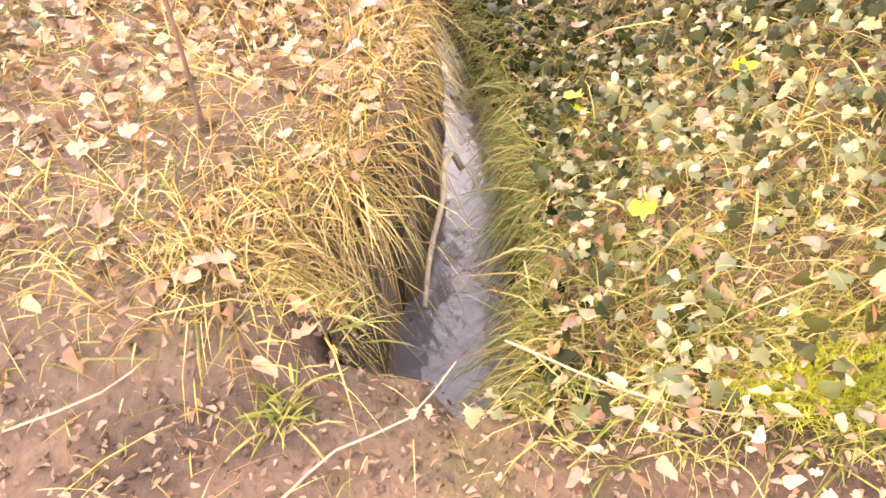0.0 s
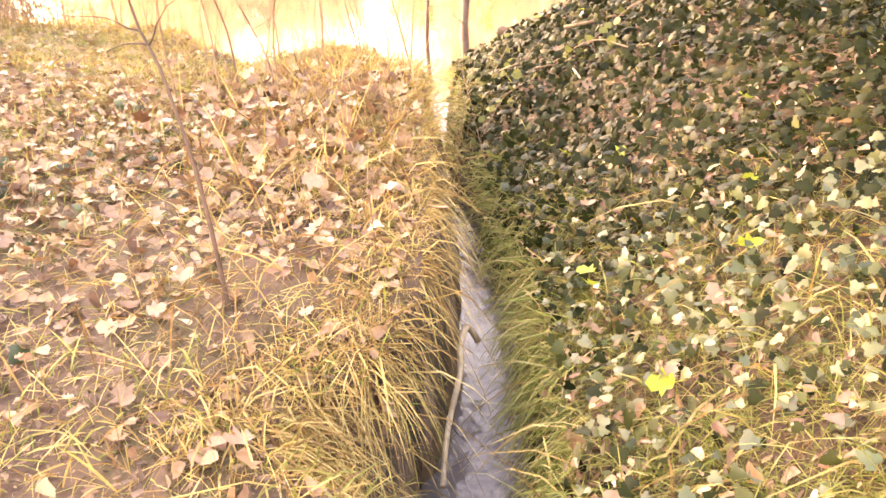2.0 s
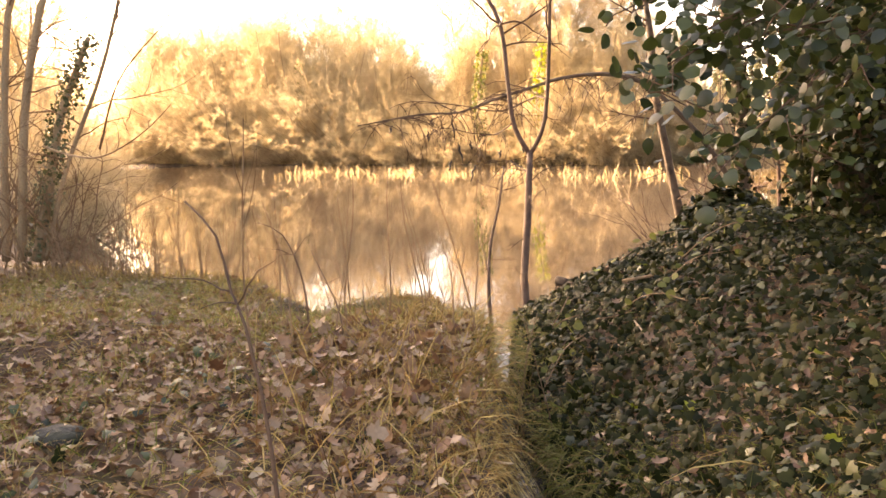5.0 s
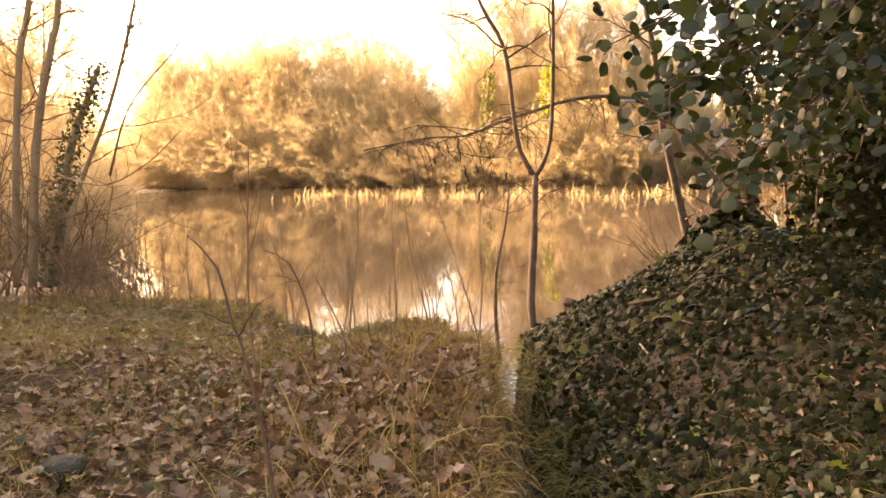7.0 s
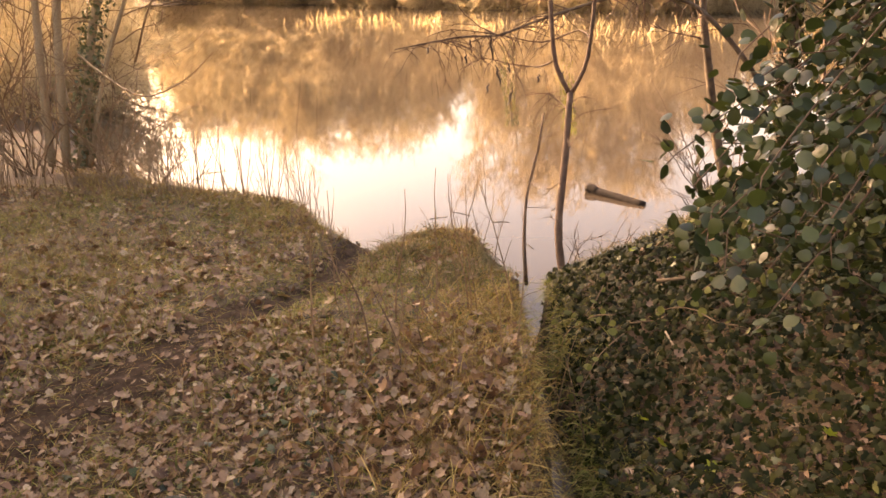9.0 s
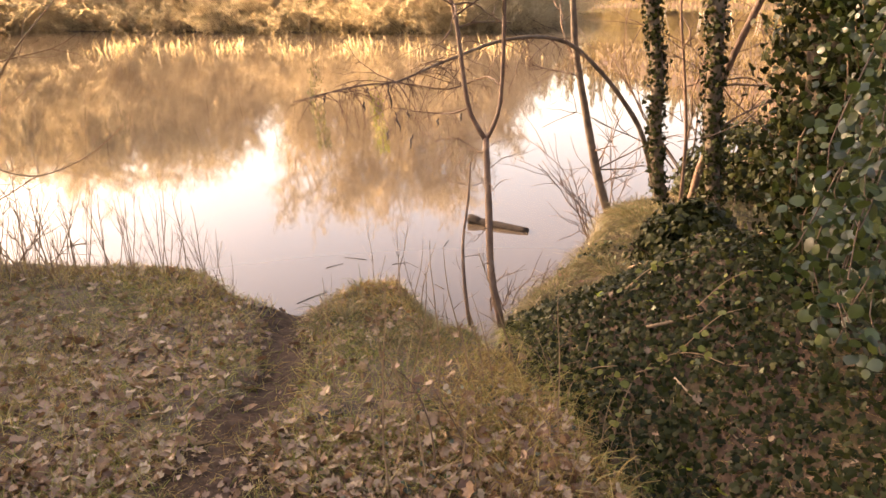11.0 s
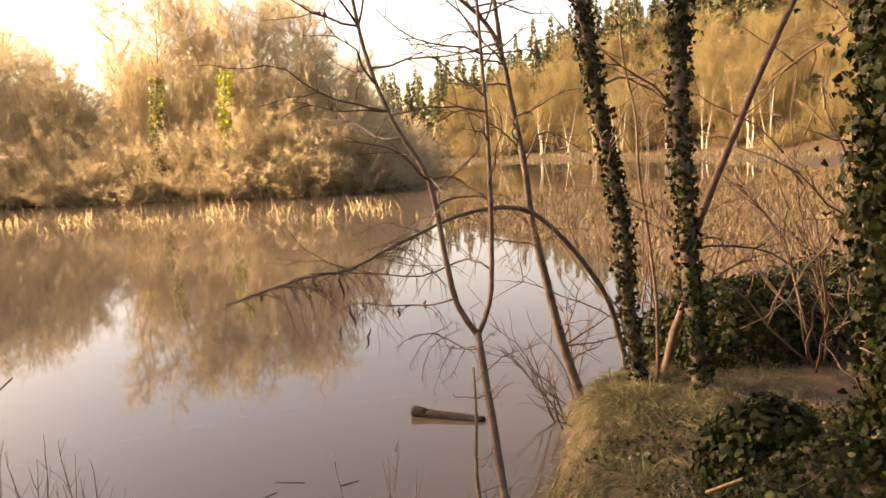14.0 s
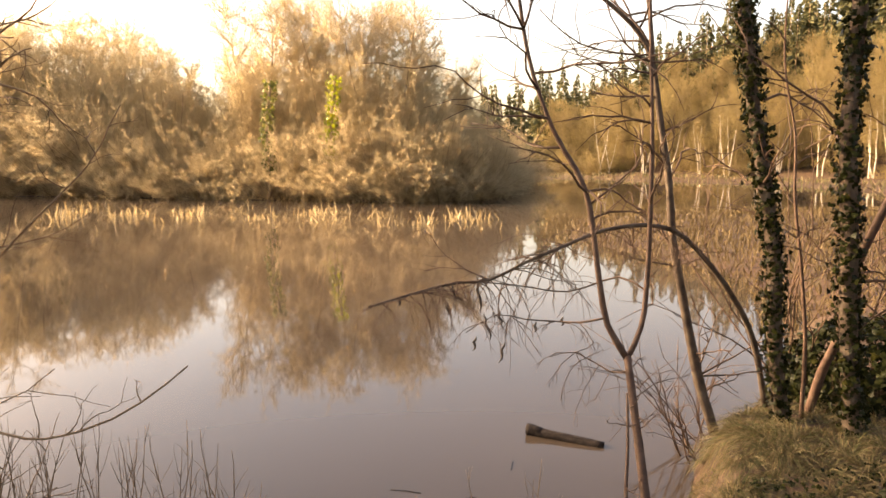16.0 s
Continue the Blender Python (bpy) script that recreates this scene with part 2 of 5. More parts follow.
def height(x, y):
    x, y = np.asarray(x, float), np.asarray(y, float)
    d = pond_distance(x, y)
    xs = stream_x(y)
    # left side: a gently falling bank top, with a trodden path down to the water
    left = 0.13 + 0.05 * smooth((-x - 0.5) / 1.5) - 0.58 * smooth((y - 2.6) / 3.6)
    left = left + 0.08 * bump_at(x, y, -4.2, 6.2, 1.6, 1.0)
    px = np.interp(y, [0, 2, 3, 4, 5.5, 7], [-2.5, -2.25, -1.88, -1.73, -1.72, -1.62])
    left = left - 0.14 * smooth((y - 2.6) / 1.6) * np.exp(-((x - px) / 0.25) ** 2)
    # right side: a slope up to an ivy-grown mound, then a low grassy shelf
    u = np.clip((x - xs - 0.05) / 1.3, 0, 1) ** 0.75
    top = 0.36 + 0.12 * bump_at(x, y, 1.5, 4.2, 1.0, 1.0) - 0.02 * x
    slope = -0.34 + (top + 0.34) * u - 0.16 * bump_at(x, y, 0.5, 3.05, 0.22, 0.45)
    near = -0.12 + 0.36 * smooth((x - 0.1) / 1.1)
    k = smooth((y - 1.2) / 1.2)
    right = near * (1 - k) + slope * k
    shelf = -0.46 + 0.10 * bump_at(x, y, 2.5, 7.6, 1.2, 0.7)
    k = smooth((y - 4.5) / 1.2)
    right = right * (1 - k) + shelf * k
    side = smooth((x - xs + 0.04) / 0.08)
    z = left * (1 - side) + right * side
    # the trodden lip of earth over the head of the stream
    lip = 1 - smooth((y - 0.63) / 0.15)
    z = z * (1 - lip) + (0.03 + 0.05 * smooth(np.abs(x) / 1.2)) * lip
    # the stream bed, cut under the lip of the path
    ch = smooth((np.abs(x - xs) - stream_half(y)) / np.where(x < xs, 0.07, 0.09))
    inside = smooth((y - 0.69) / 0.10) * (1 - smooth((y - 6.2) / 0.3))
    z = z * (1 - inside * (1 - ch)) + (stream_z(y) - 0.09) * inside * (1 - ch)
    # a dark hollow washed out beside the head of the stream
    z = z - 0.24 * bump_at(x, y, -0.19, 0.93, 0.075, 0.10)
    # far land
    far = smooth((np.hypot(x, y - 3) - 9) / 6)
    land = W + 0.30 + 0.1 * wave(x, y, 0.3, 3) + 0.9 * smooth(-(x + 4) / 30) * smooth((20 - y) / 15)
    land = land + 0.9 * smooth((6 - y) / 12) * far
    turn, reach = np.degrees(np.arctan2(x + 2, np.maximum(y - 2, 0.01))), np.hypot(x + 2, y - 2)
    ridge = np.interp(turn, [18, 20, 26, 31, 37, 43, 60], [0, 1.5, 4.0, 7.0, 10.5, 13.0, 20.0])
    land = land + ridge * smooth((reach - np.interp(turn, [18, 28, 41, 60], [100, 88, 80, 66])) / 34)
    land = land + 5 * smooth((x - 14) / 40) * smooth((28 - y) / 20)
    z = z * (1 - far) + land * far
    z = z + (0.018 * wave(x, y, 9, 5) + 0.01 * wave(x, y, 26, 6)) * (1 - far)
    z = np.where(d > 0, W - 0.04 + (z - W + 0.04) * smooth(d / np.where(far > 0.5, 2.0, 0.5)), W - 0.04 - 0.5 * smooth(-d / 2.5))
    return z


def line(lo, hi, a, b, step, grow, end):
    mid = list(np.arange(a, b + step / 2, step))
    up, s = [], step
    while (up[-1] if up else b) < hi:
        s *= grow
        up.append((up[-1] if up else b) + s)
    down, s = [], step
    while (down[-1] if down else a) > lo:
        s *= grow
        down.append((down[-1] if down else a) - s)
    return np.array(down[::-1] + mid + up)


def mesh_object(name, v, f, mat, parent=None, label="", flat=False):
    me = bpy.data.meshes.new(name)
    me.from_pydata(v.tolist() if hasattr(v, "tolist") else v, [], f.tolist() if hasattr(f, "tolist") else f)
    me.materials.append(mat)
    if not flat:
        me.polygons.foreach_set("use_smooth", [True] * len(me.polygons))
    ob = new(name, me)
    if parent:
        ob.parent = parent
    if label:
        ob["label"] = label
    return ob


gx, gy = line(-700, 700, -4.6, 4.2, 0.055, 1.13, 0), line(-400, 900, -1.0, 9.4, 0.055, 1.13, 0)
GX, GY = np.meshgrid(gx, gy)
GZ = height(GX, GY)
nx, ny = len(gx), len(gy)
idx = np.arange(nx * ny).reshape(ny, nx)
ground = mesh_object("ground", np.stack([GX.ravel(), GY.ravel(), GZ.ravel()], 1), np.stack([idx[:-1, :-1], idx[:-1, 1:], idx[1:, 1:], idx[1:, :-1]], -1).reshape(-1, 4), M_GROUND)
tagged(ground, "muddy brown earth bank with a trodden path", "ground", kind="structure")

pond = mesh_object("water", np.array([(-90, 5.45, W), (60, 5.45, W), (60, 110, W), (-90, 110, W)], float), [(0, 1, 2, 3)], M_POND)
tagged(pond, "still brown pond water mirroring trees and sky", "pond", kind="structure")
sy = np.linspace(0.74, 5.6, 70)
sv = np.concatenate([np.stack([stream_x(sy) + k * (stream_half(sy) + 0.06), sy, stream_z(sy) + 0.002 * np.sin(9 * sy + k)], 1) for k in (-1, -0.33, 0.33, 1)])
sf = [(j * 70 + i, j * 70 + i + 1, (j + 1) * 70 + i + 1, (j + 1) * 70 + i) for j in range(3) for i in range(69)]
stream = mesh_object("stream", sv, [q[::-1] for q in sf], M_STREAM)
tagged(stream, "narrow rippling stream running down to the pond", "stream", kind="structure")


def lay_wet_banks():
    """Dark wet soil on both cut sides of the stream."""
    ys, us = np.arange(0.74, 5.0, 0.04), np.linspace(0, 1, 6)
    Y, U = np.meshgrid(ys, us, indexing="ij")
    for side in (-1, 1):
        X = stream_x(Y) + side * (stream_half(Y) - 0.005 + U * (0.075 + 0.025 * wave(Y * 0, Y, 9, 33 + side)))
        Z = height(X, Y) + 0.005 + 0.006 * wave(X, Y, 60, 35) - 0.02 * (U > 0.9)
        k = len(us)
        f = [(i * k + j, i * k + j + 1, (i + 1) * k + j + 1, (i + 1) * k + j)[::side] for i in range(len(ys) - 1) for j in range(k - 1)]
        bank = mesh_object("stream_bank", np.stack([X.ravel(), Y.ravel(), Z.ravel()], 1), f, M_WETSOIL)
        tagged(bank, "dark wet soil of the cut stream bank", "bank", kind="structure")


lay_wet_banks()


def lay_path():
    """The trodden line of wet mud down to the water."""
    ys = np.arange(1.4, 6.5, 0.05)
    us = np.linspace(-1, 1, 9)
    Y, U = np.meshgrid(ys, us, indexing="ij")
    half = (0.27 + 0.06 * wave(Y * 0, Y, 4, 19) + 0.10 * smooth((3.6 - Y) / 1.0)) * smooth((Y - 1.3) / 0.8)
    X = np.interp(Y, [0, 2, 3, 4, 5.5, 7], [-2.5, -2.25, -1.88, -1.73, -1.72, -1.62]) + 0.06 * np.sin(3 * Y) + U * half + 0.02 * wave(U * 3, Y, 12, 23)
    Z = height(X, Y) + 0.006 - 0.02 * U ** 4 + 0.008 * wave(X, Y, 45, 29)
    k = len(us)
    f = [(i * k + j, i * k + j + 1, (i + 1) * k + j + 1, (i + 1) * k + j) for i in range(len(ys) - 1) for j in range(k - 1)]
    path = mesh_object("path", np.stack([X.ravel(), Y.ravel(), Z.ravel()], 1), f, M_MUD)
    tagged(path, "trodden muddy path leading down to the water", "path", kind="structure")


lay_path()


# ---- makers ----
class Geo:
    """Collects tubes and leaves for one mesh."""

    def __init__(self):
        self.v, self.f = [], []

    def tube(self, pts, radii, n=5, caps=True):
        pts = [Vector(p) for p in pts]
        base, side = len(self.v), None
        for i, p in enumerate(pts):
            d = (pts[min(i + 1, len(pts) - 1)] - pts[max(i - 1, 0)]).normalized()
            if side is None:
                side = d.orthogonal().normalized()
            side = (side - d * side.dot(d)).normalized()
            up = d.cross(side)
            for k in range(n):
                a = 2 * math.pi * k / n
                self.v.append(tuple(p + (side * math.cos(a) + up * math.sin(a)) * radii[i]))
        for i in range(len(pts) - 1):
            for k in range(n):
                a, b = base + i * n + k, base + i * n + (k + 1) % n
                self.f.append((a, b, b + n, a + n))
        if caps:
            self.f.append(tuple(base + k for k in reversed(range(n))))
            self.f.append(tuple(base + (len(pts) - 1) * n + k for k in range(n)))

    def add(self, v, f):
        base = len(self.v)
        self.v.extend(map(tuple, v))
        self.f.extend(tuple(int(i) + base for i in q) for q in f)

    def build(self, name, mat, parent=None, label="", flat=False):
        return mesh_object(name, self.v, self.f, mat, parent, label, flat)


def spline(pts, step):
    """A smooth run of points through the given ones."""
    p = [Vector(q) for q in pts]
    p = [p[0] * 2 - p[1]] + p + [p[-1] * 2 - p[-2]]
    out = []
    for i in range(1, len(p) - 2):
        n = max(2, int((p[i + 1] - p[i]).length / step))
        for k in range(n):
            t = k / n
            out.append(0.5 * (2 * p[i] + (p[i + 1] - p[i - 1]) * t + (2 * p[i - 1] - 5 * p[i] + 4 * p[i + 1] - p[i + 2]) * t * t + (3 * p[i] - p[i - 1] - 3 * p[i + 1] + p[i + 2]) * t ** 3))
    out.append(p[-2])
    return out


def taper(n, r0, r1, knot=0.0, rnd=random):
    return [max(0.0008, (r0 + (r1 - r0) * i / max(1, n - 1)) * (1 + knot * (rnd.random() - 0.5))) for i in range(n)]


def twig(geo, start, way, length, r, rnd, depth, sides=4, bend=0.35, droop=0.0, split=3, seg=5):
    """A crooked tapering branch with side twigs."""
    p, d, pts = Vector(start), Vector(way).normalized(), [Vector(start)]
    for i in range(seg):
        d = (d + Vector((rnd.uniform(-1, 1), rnd.uniform(-1, 1), rnd.uniform(-1, 1) - droop)) * bend).normalized()
        p = p + d * (length / seg)
        pts.append(p.copy())
    geo.tube(pts, taper(len(pts), r, r * 0.35), sides)
    if depth > 0:
        for _ in range(split):
            k = rnd.randint(1, seg)
            w = (pts[k] - pts[k - 1]).normalized() + Vector((rnd.uniform(-1, 1), rnd.uniform(-1, 1), rnd.uniform(-0.6, 1))) * 0.8
            twig(geo, pts[k], w, length * rnd.uniform(0.35, 0.65), r * 0.55, rnd, depth - 1, max(3, sides - 1), bend, droop, split, max(3, seg - 1))


# leaf shapes: outline in the unit square, centre raised a little
IVY_V = np.array([(0, 0.38, 0.05), (0, 0.08, 0), (0.26, -0.06, -0.02), (0.50, 0.22, -0.05), (0.30, 0.40, 0), (0.32, 0.64, -0.03), (0, 1.0, -0.06), (-0.32, 0.64, -0.03), (-0.30, 0.40, 0), (-0.50, 0.22, -0.05), (-0.26, -0.06, -0.02)])
IVY_F = [(0, k, k % 10 + 1) for k in range(1, 11)]
DRY_V = np.array([(0, 0.42, -0.06), (0, 0, 0), (0.30, 0.06, 0.10), (0.24, 0.28, 0), (0.56, 0.42, 0.16), (0.26, 0.56, 0.02), (0.30, 0.80, 0.12), (0, 1.0, 0.14), (-0.30, 0.80, 0.02), (-0.26, 0.56, 0), (-0.56, 0.42, 0.10), (-0.24, 0.28, 0.02), (-0.30, 0.06, 0.14)])
DRY_F = [(0, k, k % 12 + 1) for k in range(1, 13)]
OVAL_V = np.array([(0, 0.45, 0.04), (0, 0, 0), (0.30, 0.15, 0), (0.42, 0.42, -0.03), (0.28, 0.75, -0.02), (0, 1.0, -0.06), (-0.28, 0.75, -0.02), (-0.42, 0.42, -0.03), (-0.30, 0.15, 0)])
OVAL_F = [(0, k, k % 8 + 1) for k in range(1, 9)]
CURL_V = OVAL_V * np.array([(0.66, 1.0, 1.0)]) + np.array([(0.12, 0, 0)]) * np.sin(5 * OVAL_V[:, 1:2]) + np.array([(0, 0, 1)]) * (1.1 * OVAL_V[:, 0:1] ** 2 + 0.25 * (OVAL_V[:, 1:2] - 0.45) ** 2)


def scatter(tv, tf, P, facing, size, rg, roll=math.pi):
    """Leaves at P whose faces look along facing; returns vertices and faces."""
    n = len(P)
    N = facing / np.maximum(1e-6, np.linalg.norm(facing, axis=1, keepdims=True))
    A = rg.normal(size=(n, 3))
    A[:, 2] -= 0.6
    T = A - N * (A * N).sum(1, keepdims=True)
    T /= np.maximum(1e-6, np.linalg.norm(T, axis=1, keepdims=True))
    B = np.cross(T, N)
    s = np.asarray(size).reshape(-1, 1, 1)
    v = P[:, None] + s * (tv[None, :, 0:1] * B[:, None] + (tv[None, :, 1:2] - 0.4) * T[:, None] + tv[None, :, 2:3] * N[:, None])
    f = (np.array(tf)[None] + (np.arange(n) * len(tv))[:, None, None]).reshape(-1, len(tf[0]))
    return v.reshape(-1, 3), f


def blades(P, way, length, width, droop, rg):
    """Curved tapering grass blades as one run of vertices and faces."""
    n = len(P)
    D = way / np.maximum(1e-6, np.linalg.norm(way, axis=1, keepdims=True))
    S = np.cross(D, rg.normal(size=(n, 3)))
    S /= np.maximum(1e-6, np.linalg.norm(S, axis=1, keepdims=True))
    L, wd, dr = (np.asarray(a, float).reshape(-1, 1) * np.ones((n, 1)) for a in (length, width, droop))
    rows = []
    for u, k in ((0, 0.8), (0.35, 1.0), (0.7, 0.7)):
        c = P + D * L * u
        c[:, 2] -= (dr * L * u * u)[:, 0]
        rows += [c - S * wd * k / 2, c + S * wd * k / 2]
    c = P + D * L
    c[:, 2] -= (dr * L)[:, 0]
    v = np.stack(rows + [c], 1).reshape(-1, 3)
    o = (np.arange(n) * 7)[:, None]
    q = np.concatenate([o + np.array([[0, 1, 3, 2]]), o + np.array([[2, 3, 5, 4]])]).tolist() + (o + np.array([[4, 5, 6]])).tolist()
    return v, q


def normals(x, y, e=0.03):
    n = np.stack([height(x - e, y) - height(x + e, y), height(x, y - e) - height(x, y + e), np.full(x.shape, 2 * e)], 1)
    return n / np.linalg.norm(n, axis=1, keepdims=True)


def spread(n, x0, x1, y0, y1, rg, keep=None, clump=0.0):
    x, y = rg.uniform(x0, x1, n), rg.uniform(y0, y1, n)
    ok = pond_distance(x, y) > 0.08
    ok &= ~((np.abs(x - stream_x(y)) < stream_half(y) + 0.02) & (y > 0.70) & (y < 6))
    if keep is not None:
        ok &= rg.random(n) < keep(x, y)
    x, y = x[ok], y[ok]
    return x, y, np.stack([x, y, height(x, y)], 1)


def stuff(name, v, f, mat, label, category):
    return tagged(mesh_object(name, v, f, mat), label, category, kind="stuff")


def thing(name, label, category, at=(0, 0, 0), group=""):
    e = new(name)
    e.location = at
    return tagged(e, label, category, group)


# ---- grass, litter and ivy on the banks ----
def off_path(x, y):
    px = np.interp(y, [0, 2, 3, 4, 5.5, 7], [-2.5, -2.25, -1.88, -1.73, -1.72, -1.62])
    half = 0.24 + 0.10 * smooth((3.6 - y) / 1.0)
    return (1 - 0.97 * smooth((y - 1.4) / 0.8) * np.exp(-((x - px - 0.06 * np.sin(3 * y)) / half) ** 2)) * (0.12 + 0.88 * smooth((y - 0.6) / 0.25))


def lay_grass():
    rg = np.random.default_rng(11)
    patch = lambda x, y: np.clip(0.7 + 0.8 * wave(x, y, 2.2, 21), 0.25, 1)
    # short turf on the path side, thin on the trodden line
    for box, count, lo, hi in (((-2.6, -0.1, 0.2, 3.4), 44000, 0.03, 0.13), ((-6.5, -0.12, 2.8, 7.4), 62000, 0.05, 0.20), ((-5.5, -2.4, 0.2, 3.4), 12000, 0.04, 0.12)):
        x, y, P = spread(count, *box, rg, lambda x, y: patch(x, y) * off_path(x, y))
        way = normals(x, y) * 0.7 + rg.normal(size=(len(x), 3)) * 0.8
        way[:, 2] = np.abs(way[:, 2]) + 0.05
        green = rg.random(len(x)) < np.clip(0.55 + 0.6 * wave(x, y, 1.6, 77), 0.1, 0.9)
        for m, mat, nm in ((green, M_GREENGRASS, "green"), (~green, M_DRYGRASS, "dry straw-coloured")):
            n = m.sum()
            v, f = blades(P[m], way[m], rg.uniform(lo, hi, n), rg.uniform(0.0018, 0.0042, n), rg.uniform(0.1, 0.7, n), rg)
            stuff("grass", v, f, mat, "short %s grass on the trodden bank" % nm, "grass")
    # straw and broken stems lying flat
    x, y, P = spread(15000, -2.4, 1.8, 0.12, 3.6, rg, lambda x, y: 0.25 + 0.75 * smooth((y - 0.6) / 0.2))
    a = rg.uniform(0, 6.28, len(x))
    P[:, 2] += rg.uniform(0.005, 0.05, len(x))
    v, f = blades(P, np.stack([np.cos(a), np.sin(a), rg.normal(0.05, 0.15, len(x))], 1), rg.uniform(0.015, 0.10, len(x)), rg.uniform(0.0008, 0.0022, len(x)), rg.uniform(0, 0.6, len(x)), rg)
    stuff("straw", v, f, M_DRYGRASS, "loose pale straw and broken stems on the earth", "straw")
    # long dry grass that hangs over the edge of the stream
    n = 5200
    y = rg.uniform(0.8, 4.6, n)
    x = stream_x(y) - stream_half(y) - 0.085 - np.abs(rg.normal(0, 0.10, n))
    ok = rg.random(n) < np.clip(0.55 + 1.5 * wave(x * 0, y, 7, 63), 0.08, 1)
    x, y = x[ok], y[ok]
    n = len(x)
    P = np.stack([x, y, height(x, y)], 1)
    way = np.stack([rg.normal(0.18, 0.35, n), rg.normal(-0.1, 0.7, n), rg.uniform(-0.1, 0.8, n)], 1)
    v, f = blades(P, way, rg.uniform(0.07, 0.24, n), rg.uniform(0.001, 0.003, n), rg.uniform(0.6, 1.6, n), rg)
    stuff("hanging_grass", v, f, M_DRYGRASS, "long dry golden grass hanging over the stream bank", "grass")
    # tussocks that bulge over both edges of the stream
    for spots, mat, lean, lab in (([(-0.34, 0.93), (-0.40, 0.90), (-0.45, 0.98), (-0.36, 0.88), (-0.5, 0.95), (-0.38, 1.06), (-0.31, 1.10), (-0.2, 1.18), (-0.24, 1.34), (-0.15, 1.5), (-0.22, 1.72), (-0.16, 1.95), (-0.25, 2.2), (-0.2, 2.5), (-0.3, 2.85), (-0.28, 3.3), (-0.36, 3.8)], M_DRYGRASS, 0.45, "drooping tussocks of golden dry grass on the stream bank"),
                                  ([(0.22, 1.02), (0.30, 1.2), (0.26, 1.42), (0.34, 1.66), (0.27, 1.9), (0.42, 1.05), (0.5, 0.82), (0.58, 0.70), (0.68, 0.78), (0.2, 2.3)], M_GREENGRASS, -0.4, "green tussocks leaning over the stream")):
        c = np.array(spots)[rg.integers(0, len(spots), 4200)]
        off = rg.normal(0, 0.045, c.shape)
        x, y = (c + off).T
        n = len(x)
        way = np.stack([off[:, 0] * 8 + rg.normal(lean * 0.7, 0.7, n), off[:, 1] * 9 + rg.normal(-0.3, 0.7, n), rg.uniform(0.1, 1.1, n)], 1)
        v, f = blades(np.stack([x, y, height(x, y) - 0.01], 1), way, rg.uniform(0.10, 0.27, n), rg.uniform(0.0018, 0.0045, n), rg.uniform(0.7, 1.9, n), rg)
        stuff("tussock_grass", v, f, mat, lab, "grass")
    # long pale runners trailing down the slope
    x, y = rg.uniform(0.18, 1.3, 260), rg.uniform(0.7, 2.1, 260)
    v, f = blades(np.stack([x, y, height(x, y)], 1), np.stack([rg.normal(-0.5, 0.6, 260), rg.normal(-0.5, 0.5, 260), rg.uniform(0.2, 0.7, 260)], 1), rg.uniform(0.18, 0.42, 260), rg.uniform(0.003, 0.006, 260), rg.uniform(0.4, 1.0, 260), rg)
    stuff("trailing_grass", v, f, M_DRYGRASS, "long pale dry grass trailing down the slope", "grass")
    # a cushion of bright moss at the foot of the slope
    x, y = rg.normal(0.56, 0.07, 2600), rg.normal(0.68, 0.04, 2600)
    v, f = blades(np.stack([x, y, height(x, y) + 0.03], 1), rg.normal(size=(2600, 3)) * 0.7 + np.array([(0, 0, 0.8)]), rg.uniform(0.012, 0.035, 2600), rg.uniform(0.001, 0.0025, 2600), 0.4, rg)
    stuff("moss", v, f, M_YELLOW, "bright yellow-green moss cushion at the foot of the slope", "moss")
    # green grass on the other edge
    n = 3600
    y = rg.uniform(0.8, 4.4, n)
    x = stream_x(y) + stream_half(y) + 0.05 + np.abs(rg.normal(0, 0.12, n))
    ok = rg.random(n) < np.clip(0.75 - 0.2 * y + 1.3 * wave(x, y, 6, 8), 0.03, 1)
    x, y = x[ok], y[ok]
    n = len(x)
    P = np.stack([x, y, height(x, y)], 1)
    way = np.stack([rg.normal(-0.45, 0.4, n), rg.normal(-0.35, 0.4, n), rg.uniform(0.3, 1.0, n)], 1)
    v, f = blades(P, way, rg.uniform(0.10, 0.32, n), rg.uniform(0.002, 0.005, n), rg.uniform(0.4, 1.2, n), rg)
    stuff("bank_grass", v, f, M_GREENGRASS, "yellow-green grass leaning over the stream", "grass")
    m = rg.random(n) < 0.45
    v, f = blades(P[m], way[m] + rg.normal(size=(m.sum(), 3)) * 0.5, rg.uniform(0.10, 0.30, m.sum()), rg.uniform(0.002, 0.005, m.sum()), rg.uniform(0.4, 1.4, m.sum()), rg)
    stuff("bank_grass", v, f, M_DRYGRASS, "dry straw-coloured grass leaning over the stream", "grass")
    # rough dead grass standing along the brow of the bank
    x, y = rg.uniform(-6.5, -0.3, 16000), rg.uniform(5.6, 8.2, 16000)
    d = pond_distance(x, y)
    ok = (d > 0.05) & (d < 1.1) & (rg.random(16000) < off_path(x, y)) & (x < stream_x(y) - 0.15)
    x, y = x[ok], y[ok]
    n = len(x)
    v, f = blades(np.stack([x, y, height(x, y)], 1), np.stack([rg.normal(0, 0.45, n), rg.normal(0, 0.45, n), np.ones(n)], 1), rg.uniform(0.06, 0.24, n), rg.uniform(0.002, 0.006, n), rg.uniform(0.2, 1.1, n), rg)
    stuff("brow_grass", v, f, M_DRYGRASS, "rough dead grass on the brow of the bank", "grass")
    # a fresh green tuft on the lip
    x, y = rg.normal(-0.235, 0.016, 70), rg.normal(0.645, 0.012, 70)
